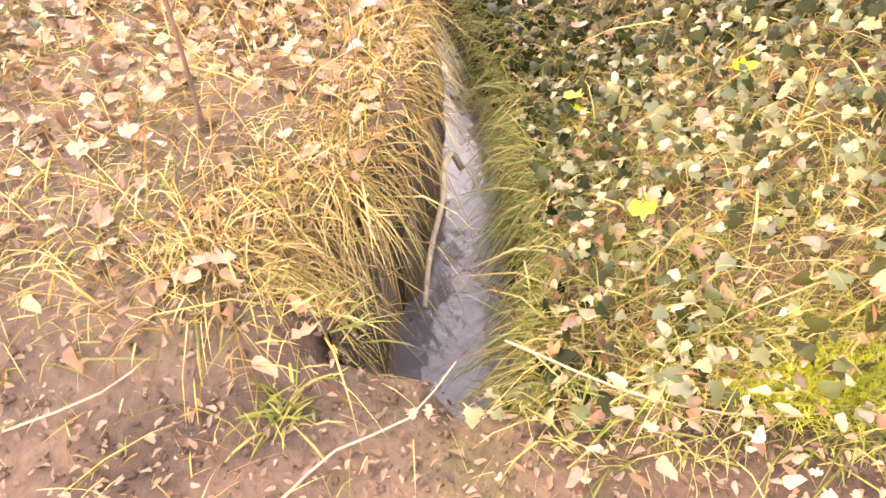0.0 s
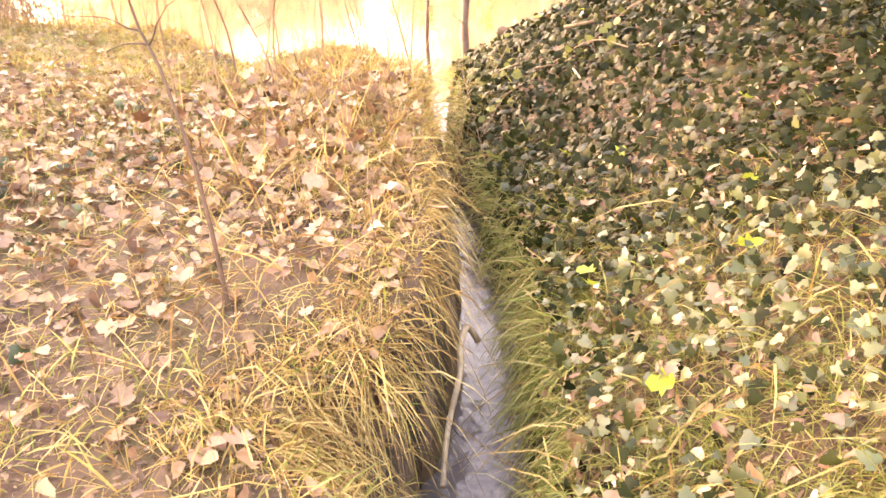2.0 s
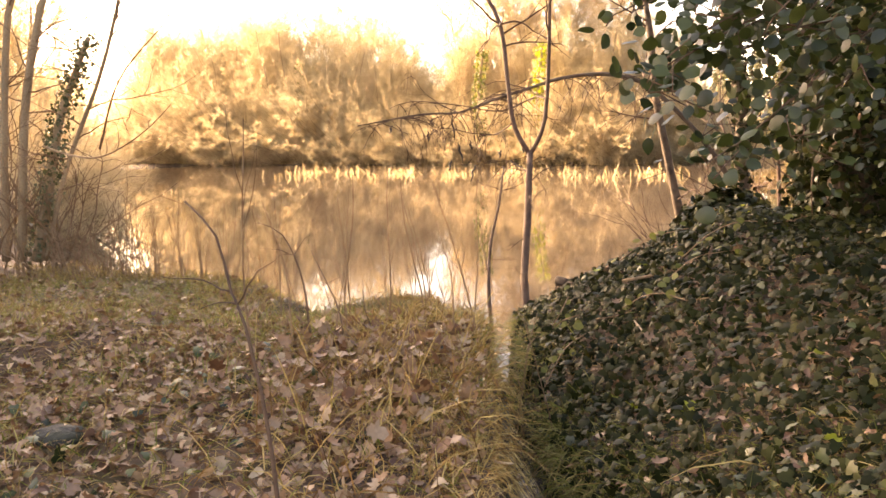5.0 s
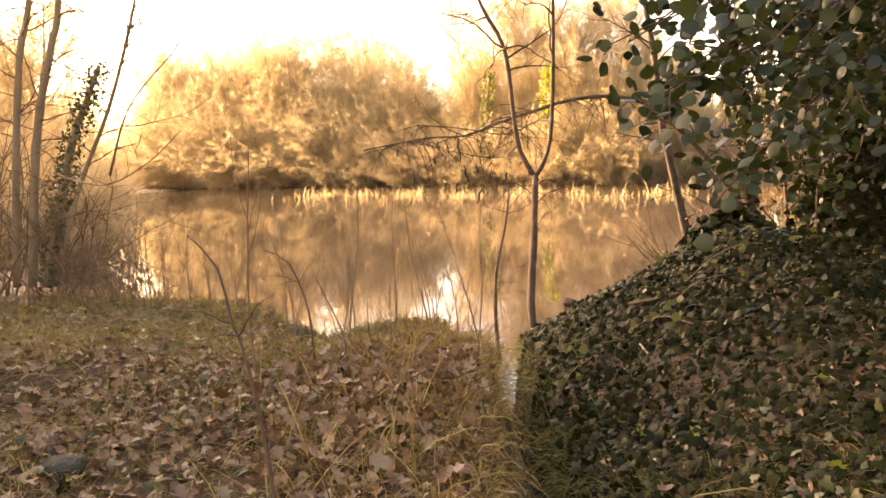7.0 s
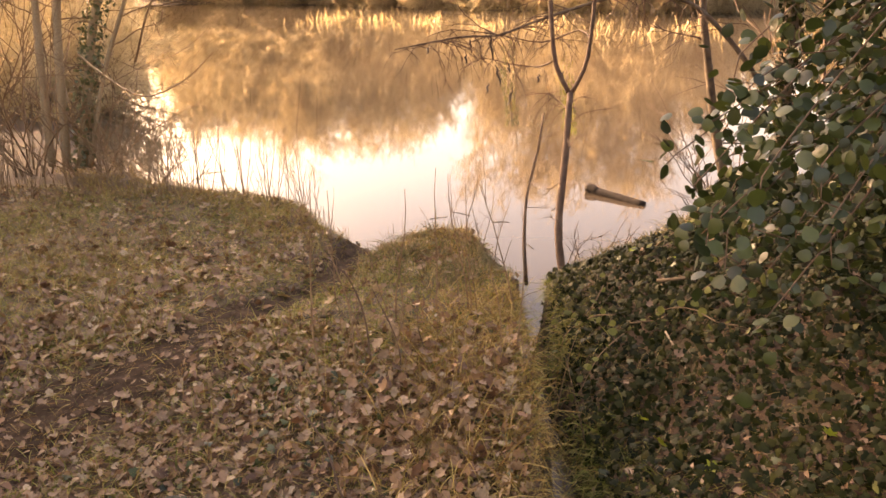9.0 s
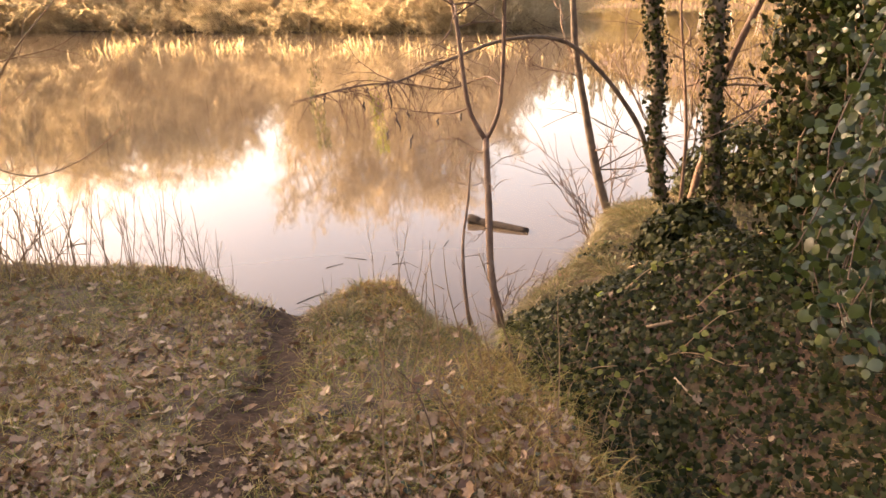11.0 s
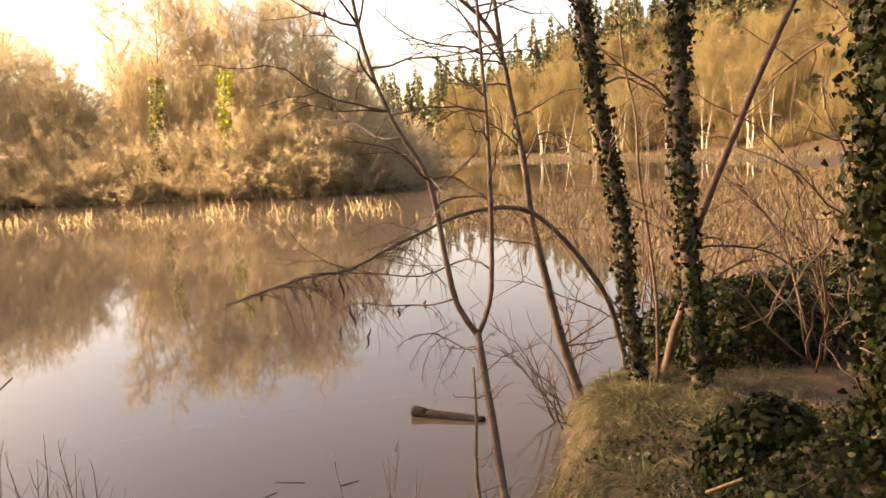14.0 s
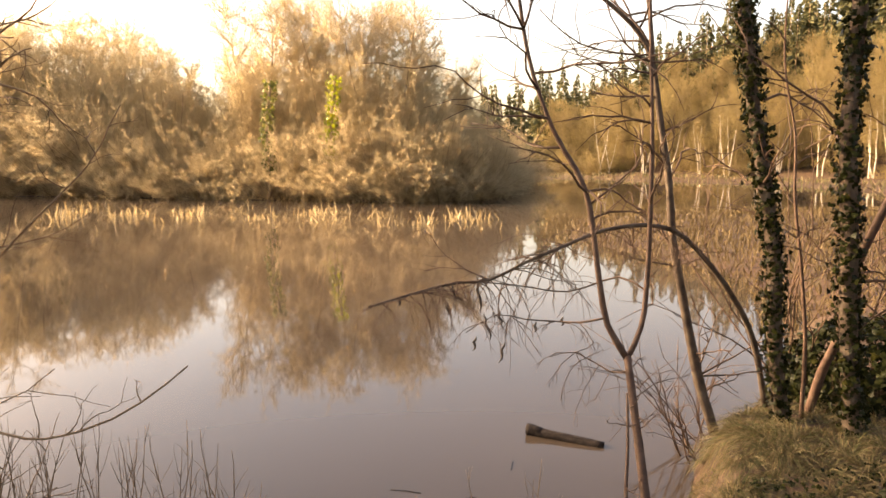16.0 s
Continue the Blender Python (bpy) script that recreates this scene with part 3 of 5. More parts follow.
    v, f = blades(np.stack([x, y, height(x, y)], 1), np.stack([rg.normal(0, 0.6, 70), rg.normal(0.1, 0.5, 70), rg.uniform(0.4, 1.0, 70)], 1), rg.uniform(0.04, 0.13, 70), rg.uniform(0.003, 0.006, 70), rg.uniform(0.2, 0.9, 70), rg)
    stuff("grass_tuft", v, f, M_GREENGRASS, "small fresh green grass tuft on the muddy lip", "grass")
    # mossy grass over the rim of the mound
    n = 5200
    y = rg.uniform(2.0, 5.4, n)
    x = stream_x(y) + stream_half(y) + 0.07 + np.abs(rg.normal(0, 0.20, n))
    ok = rg.random(n) < np.clip(0.45 + 0.9 * wave(x, y, 4, 68), 0.0, 1)
    x, y = x[ok], y[ok]
    n = len(x)
    v, f = blades(np.stack([x, y, height(x, y) + 0.02], 1), normals(x, y) * 0.6 + np.stack([rg.normal(-0.3, 0.5, n), rg.normal(-0.2, 0.5, n), rg.uniform(0.1, 0.8, n)], 1), rg.uniform(0.06, 0.20, n), rg.uniform(0.0018, 0.004, n), rg.uniform(0.4, 1.3, n), rg)
    stuff("rim_grass", v, f, M_GREENGRASS, "olive moss and grass over the rim of the mound", "grass")
    # mixed turf and moss at the foot of the ivy slope
    x, y, P = spread(26000, 0.12, 1.8, 0.55, 2.4, rg, lambda x, y: np.clip(0.6 + 0.8 * wave(x, y, 3.5, 88) - 0.5 * smooth((y - 1.3) / 0.8), 0, 1))
    v, f = blades(P, normals(x, y) * 0.5 + rg.normal(size=(len(x), 3)) * 0.8 + np.array([(-0.2, -0.2, 0.4)]), rg.uniform(0.07, 0.25, len(x)), rg.uniform(0.0014, 0.0036, len(x)), rg.uniform(0.3, 1.2, len(x)), rg)
    stuff("slope_grass", v, f, M_GREENGRASS, "yellow-green grass tangled with moss on the slope", "grass")
    # straw grass on the hump beside the outlet and on the shelf under the trees
    for cx, cy, rx, ry, k, lab in ((-0.8, 5.6, 0.55, 0.8, 8000, "pale straw grass on the hump by the water"), (1.7, 7.1, 1.8, 1.3, 42000, "long pale straw grass on the wet shelf")):
        x, y = rg.normal(cx, rx * 0.75, k), rg.normal(cy, ry * 0.75, k)
        if cx > 0:
            y = y + (x - cx) * 0.55
        ok = (pond_distance(x, y) > 0.05) & (np.abs(x - stream_x(y)) > 0.14)
        if cx < 0:
            ok &= (x < stream_x(y)) & (x > -1.55)
        else:
            ok &= (y > 5.2 ) & (x > stream_x(y))
        x, y = x[ok], y[ok]
        n = len(x)
        cell = 0.33 if cx > 0 else 0.30
        ax, ay = np.round(x / cell) * cell, np.round(y / cell) * cell
        ax, ay = ax + 0.12 * np.sin(37 * ay + 5 * ax), ay + 0.12 * np.sin(41 * ax + 3 * ay)
        x, y = ax + (x - ax) * 0.65, ay + (y - ay) * 0.65
        way = np.stack([(x - ax) * 7 + rg.normal(-0.15, 0.3, n), (y - ay) * 7 + rg.normal(-0.15, 0.3, n), rg.uniform(0.4, 1.1, n)], 1)
        v, f = blades(np.stack([x, y, height(x, y)], 1), way, rg.uniform(0.16, 0.50, n) * (0.75 + 0.4 * np.sin(13 * ax + 29 * ay)), rg.uniform(0.003, 0.007, n), rg.uniform(0.5, 1.7, n), rg)
        stuff("straw_grass", v, f, M_STRAW, lab, "grass")


def lay_litter():
    rg = np.random.default_rng(13)
    parts = [spread(c, *box, rg, lambda x, y: np.clip(0.65 + 0.8 * wave(x, y, 1.7, 41), 0.12, 1) * off_path(x, y)) for c, box in ((21000, (-2.8, -0.12, 0.15, 3.4)), (9500, (-7, -0.15, 2.8, 7.4)), (3000, (-6, -2.6, 0.2, 3.2)))]
    x, y, P = (np.concatenate(q) for q in zip(*parts))
    P[:, 2] += rg.uniform(0.004, 0.03, len(x))
    face, part = normals(x, y) + rg.normal(size=(len(x), 3)) * 0.6, rg.random(len(x)) < 0.6
    v, f = scatter(CURL_V, OVAL_F, P[part], face[part], rg.uniform(0.014, 0.05, part.sum()) * (1 + 0.8 * smooth((y[part] - 2.0) / 2.0)), rg)
    stuff("leaf_litter", v, f, M_LITTER, "small curled brown leaves strewn over the bank", "dead leaves")
    x, y, P = x[~part], y[~part], P[~part]
    v, f = scatter(DRY_V, DRY_F, P, face[~part], rg.uniform(0.014, 0.05, len(x)) * (1 + 0.9 * smooth((y - 2.0) / 2.0)), rg)
    stuff("leaf_litter", v, f, M_LITTER, "brown curled dead leaves strewn over the bank", "dead leaves")
    x, y, P = spread(6500, -0.05, 4.0, 0.15, 6.6, rg, lambda x, y: np.clip(0.4 + 0.9 * wave(x, y, 2.0, 43), 0.05, 1) * (1 - 0.85 * smooth((y - 1.5) / 0.8)))
    P[:, 2] += rg.uniform(0.02, 0.06, len(x))
    v, f = scatter(DRY_V, DRY_F, P, normals(x, y) + rg.normal(size=(len(x), 3)) * 0.5, rg.uniform(0.02, 0.065, len(x)) * (0.4 + 0.6 * smooth((y - 0.5) / 1.2)), rg)
    stuff("leaf_litter", v, f, M_LITTER, "tan dead leaves caught among the ivy", "dead leaves")


def lay_slope_litter():
    rg = np.random.default_rng(16)
    # big dry leaves and bent stalks heaped on the shoulder of the stream bank
    x, y = rg.normal(-0.52, 0.22, 620), rg.normal(2.6, 0.45, 620)
    ok = (x < stream_x(y) - 0.14) & (y > 1.7)
    x, y = x[ok], y[ok]
    v, f = scatter(DRY_V, DRY_F, np.stack([x, y, height(x, y) + rg.uniform(0.01, 0.10, len(x))], 1), normals(x, y) + rg.normal(size=(len(x), 3)) * 1.1, rg.uniform(0.028, 0.07, len(x)), rg)
    stuff("leaf_litter", v, f, M_LITTER, "large curled brown leaves heaped on the stream bank", "dead leaves")
    x, y = rg.normal(-0.45, 0.2, 2200), rg.normal(2.9, 0.8, 2200)
    ok = x < stream_x(y) - 0.12
    x, y = x[ok], y[ok]
    n = len(x)
    v, f = blades(np.stack([x, y, height(x, y)], 1), np.stack([rg.normal(0.15, 0.5, n), rg.normal(-0.1, 0.5, n), rg.uniform(0.3, 1.2, n)], 1), rg.uniform(0.12, 0.42, n), rg.uniform(0.002, 0.005, n), rg.uniform(0.2, 1.0, n), rg)
    stuff("dead_stalks", v, f, M_DRYGRASS, "tangle of bent dry stalks on the stream bank", "grass")
    x, y, P = spread(3200, 0.1, 2.2, 0.5, 2.6, rg, lambda x, y: np.clip(0.6 + 0.8 * wave(x, y, 3.0, 47), 0.1, 1))
    P[:, 2] += rg.uniform(0.02, 0.085, len(x))
    v, f = scatter(CURL_V, OVAL_F, P, normals(x, y) + rg.normal(size=(len(x), 3)) * 0.6, rg.uniform(0.014, 0.042, len(x)), rg)
    stuff("leaf_litter", v, f, M_LITTER, "brown dead leaves over the foot of the slope", "dead leaves")


def lay_fragments():
    rg = np.random.default_rng(15)
    x, y, P = spread(11000, -1.4, 1.5, 0.1, 1.3, rg)
    P[:, 2] += rg.uniform(0.002, 0.012, len(x))
    v, f = scatter(CURL_V * np.array([(0.8, 1.0, 1.0)]), OVAL_F, P, normals(x, y) + rg.normal(size=(len(x), 3)) * 0.5, rg.uniform(0.006, 0.022, len(x)), rg)
    stuff("leaf_crumbs", v, f, M_CRUMBS, "crumbled brown leaf fragments on the earth", "dead leaves")


def lay_ivy():
    rg = np.random.default_rng(17)
    x, y, P = spread(66000, -0.12, 4.2, 0.6, 6.9, rg, lambda x, y: np.where(x > stream_x(y) + 0.03, 1, 0) * np.clip(0.82 + 0.4 * wave(x, y, 2.4, 51) - 0.60 * smooth((2.0 - y) / 0.9) * smooth((1.3 - x) / 0.5) - 0.75 * smooth((y - 5.2 - 0.25 * x) / 0.7), 0.0, 1))
    P[:, 2] += rg.uniform(0.01, 0.10, len(x))
    face = normals(x, y) + rg.normal(size=(len(x), 3)) * 0.55 + np.array([(-0.15, -0.35, 0)])
    size = rg.uniform(0.020, 0.050, len(x)) * (0.8 + 0.2 * smooth((y - 1.2) / 1.5))
    # Pale lit copy near the foot, dark shaded copy farther up the mound
    lit = rg.random(len(x)) < 0.70 - 0.69 * smooth((y - 1.2) / 1.0)
    for m, mat, lab in ((~lit, M_IVYSHADE, "green ivy carpet over the mound, colour darkened for shade"), (lit, M_IVYPALE, "olive ivy at the foot of the slope, colour lightened as lit")):
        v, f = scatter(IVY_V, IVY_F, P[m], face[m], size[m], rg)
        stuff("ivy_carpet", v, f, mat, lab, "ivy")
    x, y, P = spread(900, -1.8, -0.1, 0.8, 3.8, rg, lambda x, y: np.clip(0.3 + wave(x, y, 2.4, 57), 0, 1))
    P[:, 2] += rg.uniform(0.01, 0.04, len(x))
    v, f = scatter(IVY_V, IVY_F, P, normals(x, y) + rg.normal(size=(len(x), 3)) * 0.5, rg.uniform(0.025, 0.05, len(x)), rg)
    stuff("ivy_trail", v, f, M_IVYLIT, "scattered ivy leaves in the grass", "ivy")


def lay_clods():
    """Crumbs of earth on the trodden lip and the path."""
    rg = np.random.default_rng(18)
    tv = np.array([(0.5, 0.4, 0), (0, 0.9, 0), (-0.5, 0.4, 0), (0, -0.1, 0), (0.05, 0.42, 0.45), (-0.04, 0.38, -0.4)])
    tf = [(0, 1, 4), (1, 2, 4), (2, 3, 4), (3, 0, 4), (1, 0, 5), (2, 1, 5), (3, 2, 5), (0, 3, 5)]
    for box, n, lo, hi in (((-1.5, 1.5, 0.1, 0.85), 7000, 0.004, 0.02), ((-2.6, -1.3, 1.6, 6.3), 9000, 0.008, 0.035)):
        x, y, P = spread(n, *box, rg, lambda x, y: np.clip(1.15 - off_path(x, y), 0.05, 1))
        v, f = scatter(tv, tf, P, normals(x, y) + rg.normal(size=(len(x), 3)) * 0.4, lo + (hi - lo) * rg.random(len(x)) ** 3, rg)
        stuff("soil_clods", v, f, M_GROUND, "crumbs of dark earth on the trodden ground", "soil")


lay_clods()
lay_grass()
lay_litter()
lay_fragments()
lay_slope_litter()
lay_ivy()


# ---- the trees at the water's edge ----
def limb(name, pts, r0, r1, mat, parent, sides=8, step=0.12, knot=0.12, label=""):
    g = Geo()
    p = spline(pts, step)
    g.tube(p, taper(len(p), r0, r1, knot, random.Random(len(p))), sides)
    return g.build(name, mat, parent, label)


def spray(name, start, way, length, r, mat, parent, rnd, twigs, droop=0.0, bend=0.3):
    """One crooked branch as a part, its twigs as parts of it."""
    p, d, pts = Vector(start), Vector(way).normalized(), [Vector(start)]
    for i in range(7):
        d = (d + Vector((rnd.uniform(-1, 1), rnd.uniform(-1, 1), rnd.uniform(-1, 1) - droop)) * bend).normalized()
        p = p + d * (length / 7)
        pts.append(p.copy())
    g = Geo()
    g.tube(pts, taper(8, r, r * 0.35), 5)
    branch = g.build(name, mat, parent)
    for i in range(twigs):
        k = rnd.randint(2, 7)
        w = (pts[k] - pts[k - 1]).normalized() + Vector((rnd.uniform(-1, 1), rnd.uniform(-1, 1), rnd.uniform(-0.7, 1) - droop)) * 0.85
        g = Geo()
        q, e, run = pts[k], w.normalized(), [pts[k]]
        for j in range(4):
            e = (e + Vector((rnd.uniform(-1, 1), rnd.uniform(-1, 1), rnd.uniform(-1, 1) - droop)) * bend).normalized()
            q = q + e * length * (0.11 if i % 2 else 0.07)
            run.append(q)
        g.tube(run, taper(5, r * 0.5, r * 0.22), 4)
        g.build("shoot", mat, branch)
    return branch


def side_twigs(name, pts, count, length, r, mat, parent, seed, depth=1, droop=0.1, lo=0.25, up=0.2):
    rnd = random.Random(seed)
    p = spline(pts, 0.1)
    for _ in range(count):
        k = rnd.randint(int(lo * len(p)), len(p) - 2)
        a = rnd.uniform(0, 6.28)
        spray(name, p[k], (math.cos(a), math.sin(a) * 0.6, rnd.uniform(-0.2, 0.8) + up), length * rnd.uniform(0.5, 1.2), r, mat, parent, rnd, (0, 3, 5)[depth], droop)


def trunk_ivy(pts, r, count, size, parent, seed, mat=None):
    rg = np.random.default_rng(seed)
    p = np.array([tuple(q) for q in spline(pts, 0.05)])
    k = rg.integers(0, len(p), count)
    a = rg.uniform(0, 6.28, count)
    out = np.stack([np.cos(a), np.sin(a), rg.normal(0, 0.3, count)], 1)
    P = p[k] + out * (r + rg.gamma(2.0, r * 0.22, count))[:, None]
    v, f = scatter(IVY_V, IVY_F, P, out + rg.normal(size=(count, 3)) * 0.6, rg.uniform(0.6, 1.2, count) * size, rg)
    return mesh_object("ivy", v, f, mat or M_IVYSHADE, parent, "dark ivy climbing the trunk")


SAP = [(0.12, 5.86, -0.70), (0.06, 6.02, -0.25), (0.10, 6.3, 0.3), (0.13, 6.55, 0.85)]
SAP_L = [(0.13, 6.55, 0.83), (0.0, 6.6, 1.07), (-0.05, 6.64, 1.39), (-0.12, 6.73, 2.0), (-0.32, 6.82, 2.41), (-0.48, 6.91, 2.94), (-0.58, 7.0, 3.73), (-0.75, 7.1, 4.6)]
SAP_R = [(0.13, 6.55, 0.83), (0.24, 6.57, 1.04), (0.29, 6.59, 1.36), (0.32, 6.62, 2.25), (0.31, 6.66, 3.08), (0.30, 6.7, 3.9), (0.4, 6.8, 4.7)]
sapling = thing("sapling", "slender forked bare sapling at the stream mouth", "tree")
limb("trunk", SAP, 0.036, 0.028, M_BARKRED, sapling)
limb("fork", SAP_L, 0.024, 0.006, M_BARKRED, sapling, 6)
limb("fork", SAP_R, 0.021, 0.005, M_BARKRED, sapling, 6)
side_twigs("twig", SAP_L, 22, 0.9, 0.010, M_TWIG, sapling, 3, 2)
side_twigs("twig", SAP_R, 16, 0.8, 0.009, M_TWIG, sapling, 4, 2)
side_twigs("twig", SAP, 9, 0.45, 0.005, M_TWIG, sapling, 5, 2, lo=0.1)

for path in ([(-0.02, 6.6, 1.12), (-0.12, 6.8, 1.05), (-0.22, 7.0, 1.02), (-0.46, 7.0, 1.05), (-0.69, 7.0, 1.10), (-0.92, 7.0, 0.98)],
             [(0.28, 6.58, 1.30), (0.2, 6.85, 1.36), (-0.13, 7.0, 1.24), (-0.53, 7.0, 1.31), (-0.98, 7.0, 1.36), (-1.2, 7.0, 1.30)],
             [(0.12, 6.5, 0.76), (0.1, 6.75, 0.68), (-0.06, 7.0, 0.77), (-0.27, 7.0, 0.75)]):
    limb("branch", path, 0.009, 0.003, M_TWIG, sapling, 5)
    side_twigs("twig", path, 12, 0.36, 0.0038, M_TWIG, sapling, int(path[0][2] * 100), 2, 0.5, 0.25, -0.5)

STEM = [(-0.2, 5.62, -0.62), (-0.23, 5.7, -0.3), (-0.22, 5.85, 0.1), (-0.14, 6.0, 0.45), (-0.1, 6.1, 0.75)]
stem = thing("thin_sapling", "thin crooked bare stem beside the stream mouth", "tree")
limb("stem", STEM, 0.018, 0.008, M_BARKRED, stem, 6)
side_twigs("twig", STEM, 6, 0.35, 0.004, M_TWIG, stem, 6, 1)

ARCH = [(2.62, 8.3, -0.35), (2.37, 8.22, 0.4), (2.05, 8.13, 0.87), (1.69, 8.05, 1.26), (1.34, 7.97, 1.53), (0.95, 7.88, 1.62), (0.51, 7.8, 1.59), (0.15, 7.72, 1.49), (-0.25, 7.63, 1.37), (-0.57, 7.55, 1.26), (-0.96, 7.47, 1.25), (-1.59, 7.3, 1.15)]
arch = thing("arching_tree", "thin alder stem arching low over the water", "tree")
limb("trunk", ARCH, 0.036, 0.006, M_BARK, arch, 7)
side_twigs("twig", ARCH, 44, 0.7, 0.0055, M_TWIG, arch, 7, 2, 0.35, 0.35, -0.3)
side_twigs("twig", ARCH, 34, 0.5, 0.005, M_TWIG, arch, 17, 2, 0.8, 0.55, -0.8)

HANGING = [(-0.91, 1.08, 0.11), (-0.66, 1.28, 0.30), (-0.60, 0.96, 0.22), (-0.67, 0.78, 0.12), (-0.42, 0.72, 0.18), (-0.47, 0.97, 0.10), (-0.15, 0.87, 0.09), (0.09, 0.9, 0.08), (-0.87, 1.22, 0.10), (-1.29, 1.16, 0.09)]
# dead leaves and catkins hanging from the tip of the arch
rnd = random.Random(27)
for x, z, ln in HANGING:
    g = Geo()
    sway, run = rnd.uniform(-0.3, 0.3), []
    for i in range(6):
        run.append((x + sway * ln * i / 5 + 0.01 * math.sin(2.2 * i), 7.62 + 0.012 * math.sin(1.3 * i), z - ln * i / 5))
    g.tube(run, (0.003, 0.009, 0.013, 0.012, 0.009, 0.003), 5)
    g.build("hanging_leaf", M_WETWOOD, arch, "dark curled dead leaf")

T5 = [(2.04, 8.3, -0.60), (1.9, 8.37, -0.11), (1.8, 8.4, 0.33), (1.7, 8.42, 0.81), (1.58, 8.44, 1.41), (1.53, 8.46, 1.99), (1.44, 8.49, 2.56), (1.36, 8.51, 3.07), (1.2, 8.53, 3.4), (0.82, 8.58, 3.73), (0.49, 8.6, 3.89), (0.1, 8.7, 4.0)]
T5B = [(1.36, 8.51, 3.07), (1.3, 8.5, 3.6), (1.2, 8.5, 4.3), (1.25, 8.5, 5.2)]
leaner = thing("leaning_tree", "slim leaning bare tree on the grassy bank", "tree")
limb("trunk", T5, 0.058, 0.012, M_BARK, leaner)
limb("branch", T5B, 0.026, 0.008, M_BARK, leaner, 6)
side_twigs("twig", T5, 24, 1.0, 0.012, M_TWIG, leaner, 8, 2, 0.1, 0.05)

T6 = [(2.56, 7.95, -0.55), (2.39, 7.93, 0.46), (2.38, 7.96, 1.14), (2.26, 7.99, 1.94), (2.12, 8.01, 2.61), (2.04, 8.04, 3.26), (1.96, 8.07, 3.89), (1.9, 8.1, 4.82), (1.8, 8.2, 7.0)]
T7 = [(2.96, 7.5, -0.5), (2.84, 7.52, 0.7), (2.81, 7.53, 1.47), (2.75, 7.55, 2.33), (2.79, 7.57, 3.17), (2.83, 7.58, 3.89), (2.84, 7.6, 4.94), (2.9, 7.7, 7.2)]
T8 = [(3.75, 6.2, -0.3), (3.7, 6.2, 1.0), (3.72, 6.22, 2.5), (3.6, 6.25, 4.0), (3.6, 6.3, 6.5)]
for i, (path, r, n) in enumerate(((T6, 0.075, 2800), (T7, 0.085, 3200), (T8, 0.11, 3200))):
    tree = thing("ivy_clad_tree", "tall bare trunk sheathed in dark ivy by the pond", "tree", group="ivy-clad trees on the shore")
    limb("trunk", path, r, r * 0.6, M_BARK, tree, 9)
    trunk_ivy(path, r * 0.9, n, 0.056, tree, 60 + i)
    side_twigs("branch", path, 11, 1.5, 0.015, M_TWIG, tree, 70 + i, 2, 0.1, 0.1, 0.15)
LEAN_STEM = [(3.0, 8.2, -0.62), (3.03, 8.03, 0.04), (3.08, 7.87, 0.49), (3.0, 7.7, 1.05), (3.3, 7.4, 2.2), (3.6, 7.1, 3.2), (4.05, 6.8, 4.3), (4.3, 6.6, 5.2)]
THIN = [(2.8, 8.0, -0.4), (2.8, 8.0, 0.38), (2.73, 8.02, 1.1), (2.64, 8.05, 1.8), (2.62, 8.07, 2.42), (2.49, 8.1, 3.1), (2.5, 8.1, 4.0)]
for path, r, lab in ((LEAN_STEM, 0.05, "short leaning stem against the ivy-clad trunks"), (THIN, 0.022, "thin straight bare stem between ivy-clad trunks")):
    t = thing("stem", lab, "tree")
    limb("trunk", path, r, r * 0.3, M_BARKRED, t, 7)
    side_twigs("twig", path, 10, 0.9, 0.007, M_TWIG, t, 81, 2, 0.1, 0.3)

# ---- the ivy tree over the mound ----
BIG = [(1.95, 4.4, 0.1), (1.97, 4.42, 1.0), (1.93, 4.5, 2.0), (1.98, 4.55, 3.2), (2.1, 4.6, 5.5)]
ivytree = thing("ivy_tree", "tree smothered in glossy dark ivy above the mound", "tree")
limb("trunk", BIG, 0.16, 0.12, M_BARK, ivytree, 10)
trunk_ivy(BIG, 0.22, 9500, 0.06, ivytree, 90)


